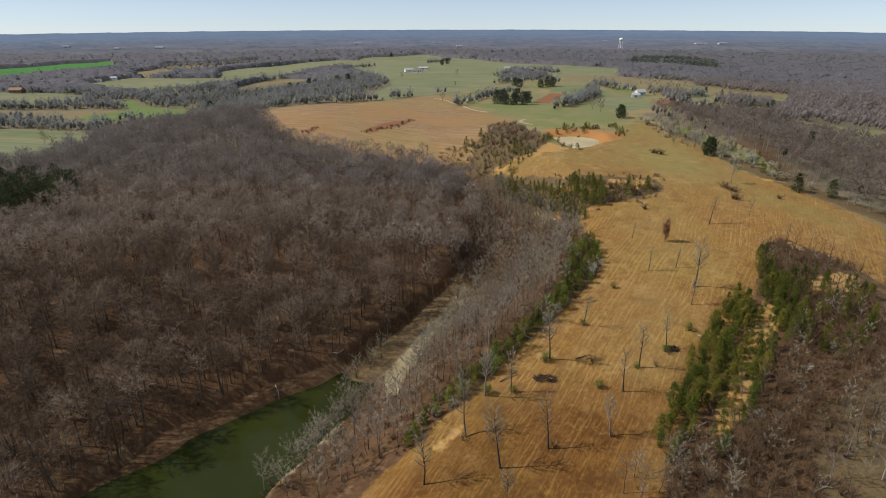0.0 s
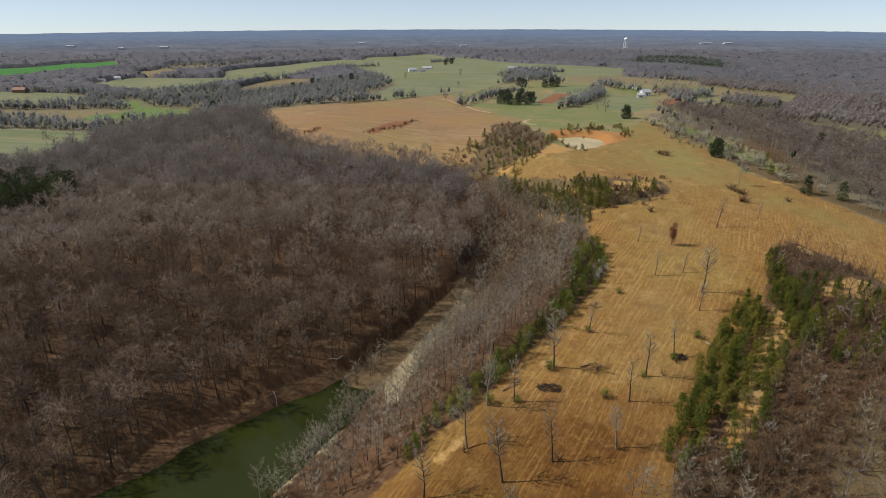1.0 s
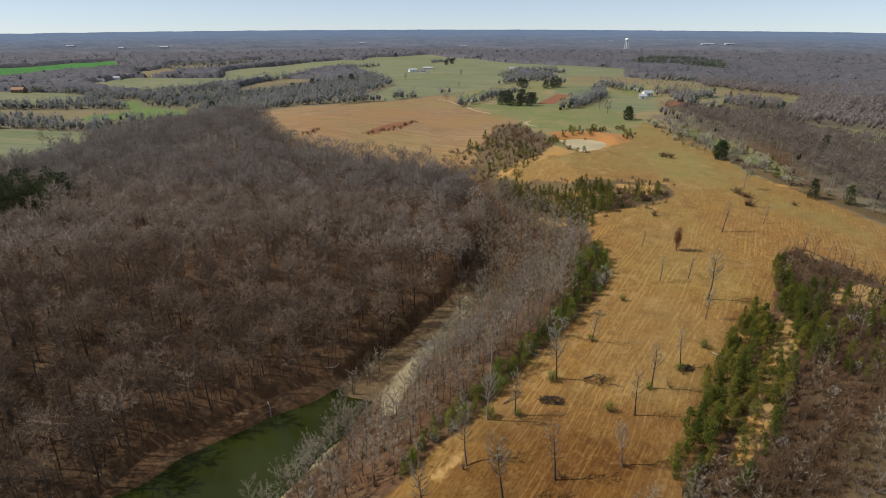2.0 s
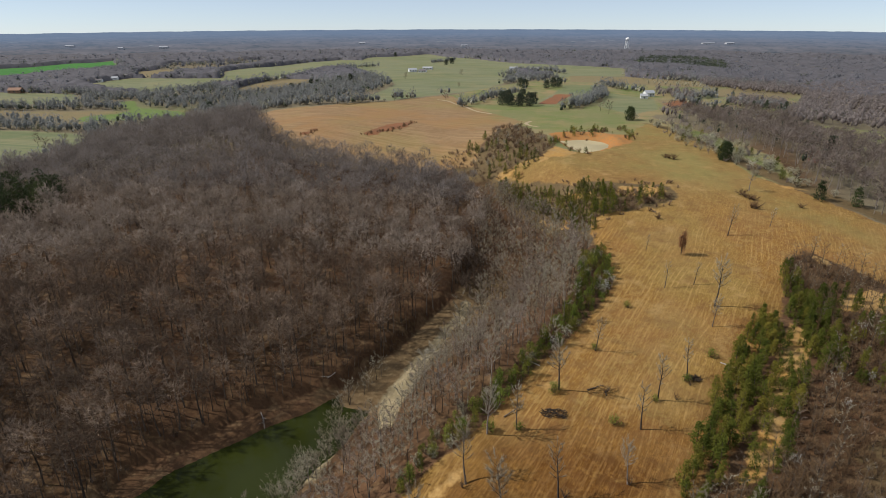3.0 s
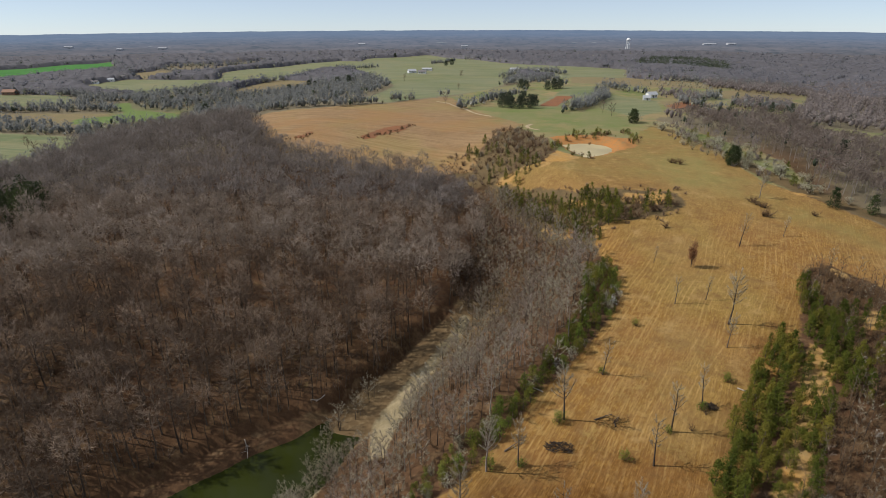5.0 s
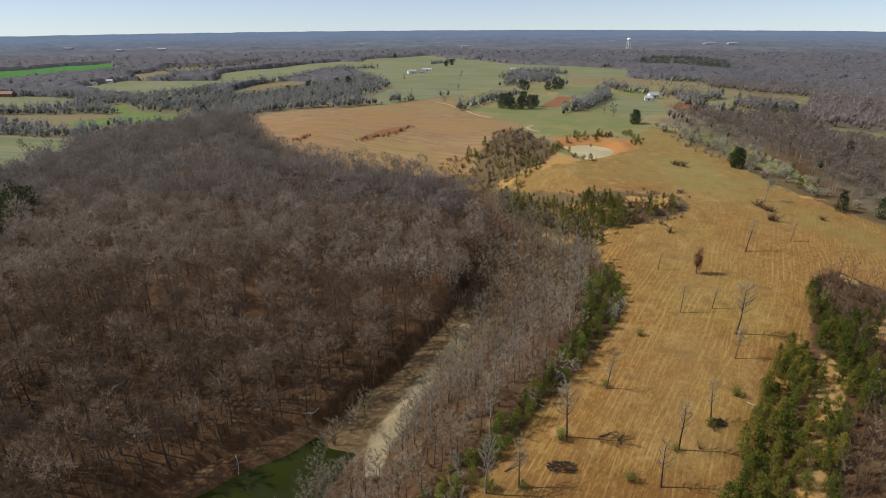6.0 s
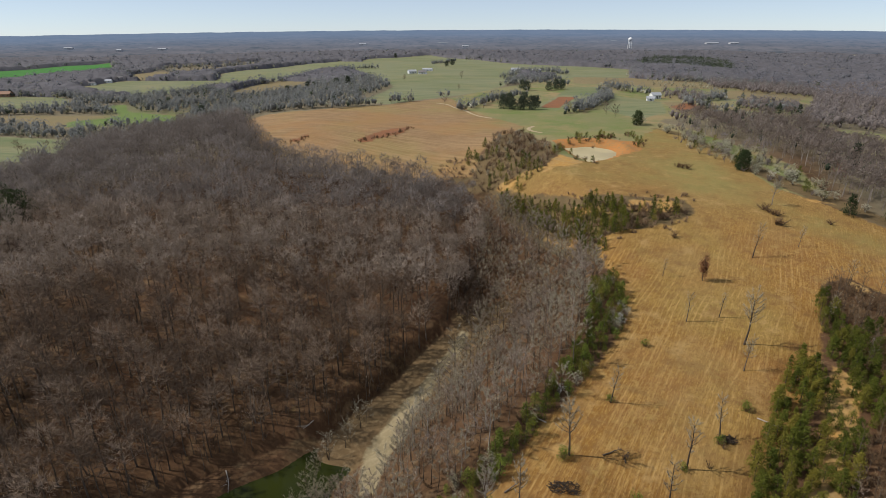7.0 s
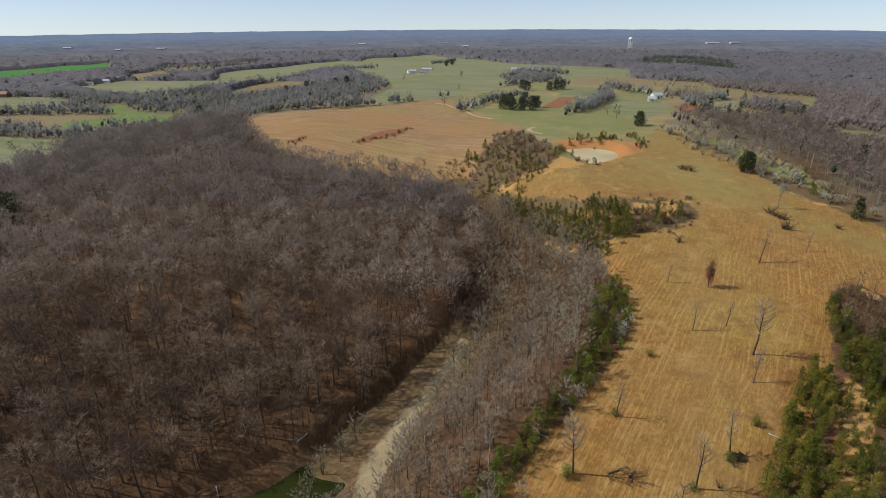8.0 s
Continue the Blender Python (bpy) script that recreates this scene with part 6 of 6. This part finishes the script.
# ---- farm tracks ----
def ribbon(line, wide, material):
    """A worn track laid over the ground."""
    pts = np.array(line, float)
    at = np.concatenate([[0], np.cumsum(np.hypot(*np.diff(pts, axis=0).T))])
    s = np.arange(0, at[-1], 3.0)
    cx = np.convolve(np.pad(np.interp(s, at, pts[:, 0]), 4, mode="edge"), np.ones(9) / 9, "valid")
    cy = np.convolve(np.pad(np.interp(s, at, pts[:, 1]), 4, mode="edge"), np.ones(9) / 9, "valid")
    tx, ty = np.gradient(cx), np.gradient(cy)
    n = np.hypot(tx, ty) + 1e-9
    w = wide * (0.8 + 0.2 * np.sin(s / 9.0))
    rows = []
    for k in (-0.5, -0.17, 0.17, 0.5):
        x, y = cx - ty / n * w * k, cy + tx / n * w * k
        rows.append(np.stack([x, y, height(x, y) + (0.3 if abs(k) < 0.4 else 0.05)], 1))
    v = np.concatenate(rows)
    m = len(s)
    f = [(r * m + i, r * m + i + 1, (r + 1) * m + i + 1, (r + 1) * m + i) for r in range(3) for i in range(m - 1)]
    return mesh_of("track", v, np.array(f), material)


CLAY_TRACK = plain_material("worn_clay", (0.38, 0.30, 0.18), (0.29, 0.22, 0.125), 0.95, 0.0, 0.6)
for line in LINES["track"]:
    tagged(new("track", ribbon(line, 2.9, CLAY_TRACK)), "pale worn clay farm track across the grass", "track", kind="structure")


# ---- buildings ----
def box(cx, cy, cz, sx, sy, sz):
    v = np.array([(i, j, k) for k in (-0.5, 0.5) for j in (-0.5, 0.5) for i in (-0.5, 0.5)]) * (sx, sy, sz) + (cx, cy, cz)
    return v, np.array([(0, 2, 3), (0, 3, 1), (4, 5, 7), (4, 7, 6), (0, 1, 5), (0, 5, 4), (2, 6, 7), (2, 7, 3), (0, 4, 6), (0, 6, 2), (1, 3, 7), (1, 7, 5)])


def gable(w, d, h, rise, material_wall, material_roof, name, label, spot, turn, windows=3):
    ob = tagged(new(name), label, name.replace("_", " "))
    hw, hd = w / 2, d / 2
    v = [(-hw, -hd, 0), (hw, -hd, 0), (hw, hd, 0), (-hw, hd, 0), (-hw, -hd, h), (hw, -hd, h), (hw, hd, h), (-hw, hd, h), (-hw, 0, h + rise), (hw, 0, h + rise)]
    f = [(0, 1, 5), (0, 5, 4), (2, 3, 7), (2, 7, 6), (1, 2, 6), (1, 6, 5), (5, 6, 9), (3, 0, 4), (3, 4, 7), (4, 8, 7)]
    part("wall", mesh_of("wall", np.array(v, float), np.array(f), material_wall, None, False), ob)
    o = 0.5
    k = rise / hd
    roof = []
    for s in (-1, 1):
        q = np.array([(-hw - o, s * (hd + o), h - k * o), (hw + o, s * (hd + o), h - k * o), (hw + o, 0, h + rise), (-hw - o, 0, h + rise)])
        q = np.concatenate([q + (0, 0, 0.03), q + (0, 0, 0.25)])
        roof.append((q, np.array([(4, 5, 6), (4, 6, 7), (0, 2, 1), (0, 3, 2), (0, 1, 5), (0, 5, 4), (1, 2, 6), (1, 6, 5), (3, 0, 4), (3, 4, 7)])))
    part("roof", mesh_of("roof", *join(roof), material_roof, None, False), ob)
    for i in range(windows):
        part("window", mesh_of("window", *box(-hw + w * (i + 0.5) / windows, -hd - 0.03, h * 0.58, min(1.4, w / windows * 0.5), 0.1, h * 0.35), DARK_GLASS, None, False), ob)
    part("door", mesh_of("door", *box(hw * 0.15, -hd - 0.05, h * 0.35, 1.1, 0.12, h * 0.7), SHINGLE, None, False), ob)
    x, y = spot
    ob.matrix_basis = Matrix.Translation((x, y, float(height(x, y)) - 0.2)) @ Matrix.Rotation(radians(turn), 4, "Z")
    return ob


B = SPOTS["building"]
gable(14, 9, 3.8, 2.4, WHITE, TIN, "barn", "white barn with a pale tin roof among pastures", B[0], 20)
gable(13, 8, 3.4, 2.4, WHITE, SHINGLE, "farmhouse", "white farmhouse with a dark roof among pastures", B[1], -10)
gable(18, 8, 3.2, 2.0, WHITE, TIN, "shed", "long white metal shed behind the farmhouse", B[2], -8)
gable(16, 9, 4, 2.5, WHITE, TIN, "house", "white house beside a far wood", B[3], 0)
gable(22, 8, 3.5, 2, WHITE, TIN, "shed", "long pale shed beside a far wood", B[4], 5)
gable(20, 12, 5, 3, WHITE, TIN, "barn", "white barn beside a far field", B[5], 0)
gable(10, 7, 4.0, 2.4, WHITE, TIN, "farmhouse", "white two-storey farmhouse beside bare trees", B[6], 15)
gable(7, 5, 3, 1.8, WHITE, TIN, "shed", "small white garden shed by the farmhouse", B[7], -10, 1)
gable(16, 10, 4, 3, BARN_WOOD, BARN_WOOD, "barn", "weathered brown wooden barn among hedgerows", B[8], 5)
gable(14, 8, 3.5, 2, WHITE, SHINGLE, "house", "pale house with a dark roof by a hedgerow", B[9], 10)
gable(20, 8, 3.5, 2, WHITE, TIN, "shed", "long white shed with a bright tin roof", B[10], 15)
gable(18, 9, 4, 2.5, WHITE, SHINGLE, "house", "pale house with a dark roof by a green field", B[11], 0)
gable(18, 10, 4, 2.5, WHITE, TIN, "house", "white house at the far edge of the fields", B[12], 0)
gable(18, 10, 4, 2.5, WHITE, TIN, "house", "white house at the far edge of the fields", B[13], 10)
for spot, long in (((1075, 2533), 70), ((1150, 2500), 46), ((-1560, 2379), 44), ((-1085, 2195), 40), ((-1198, 2109), 24), ((-417, 2681), 40), ((42, 2468), 34)):
    gable(long * 0.75, 18, 9.5, 2, PALE_WALL, TIN, "warehouse", "long pale warehouse among far woods", spot, 4, 5)
gable(16, 9, 3.6, 2, WHITE, SHINGLE, "shed", "pale shed with a dark roof in the valley woods", B[15], 10)
gable(18, 10, 5, 3, WHITE, TIN, "house", "white house beyond the green crop", B[16], 0)


def water_tower(x, y):
    ob = tagged(new("water_tower"), "tall white water tower on slender legs above far woods", "water tower")
    prof = [(0.05, 32), (4, 32.6), (7, 35), (7.4, 37.5), (6.4, 40.5), (3.2, 42.6), (0.05, 43.2)]
    n = 20
    v = [(r * math.cos(a * 2 * math.pi / n), r * math.sin(a * 2 * math.pi / n), z) for r, z in prof for a in range(n)]
    f = []
    for i in range(len(prof) - 1):
        for a in range(n):
            p, q = i * n + a, i * n + (a + 1) % n
            f += [(p, q, q + n), (p, q + n, p + n)]
    part("tank", mesh_of("tank", np.array(v), np.array(f), WHITE), ob)
    for a in range(6):
        c, s = math.cos(a * math.pi / 3), math.sin(a * math.pi / 3)
        part("leg", mesh_of("leg", *tube([(8.5 * c, 8.5 * s, 0), (6.6 * c, 6.6 * s, 36)], [0.5, 0.45], 6), WHITE), ob)
    part("riser", mesh_of("riser", *tube([(0, 0, 0), (0, 0, 33)], [1.0, 1.0], 8), WHITE), ob)
    ob.matrix_basis = Matrix.Translation((x, y, float(height(x, y)) - 0.3))


water_tower(646, 2230)
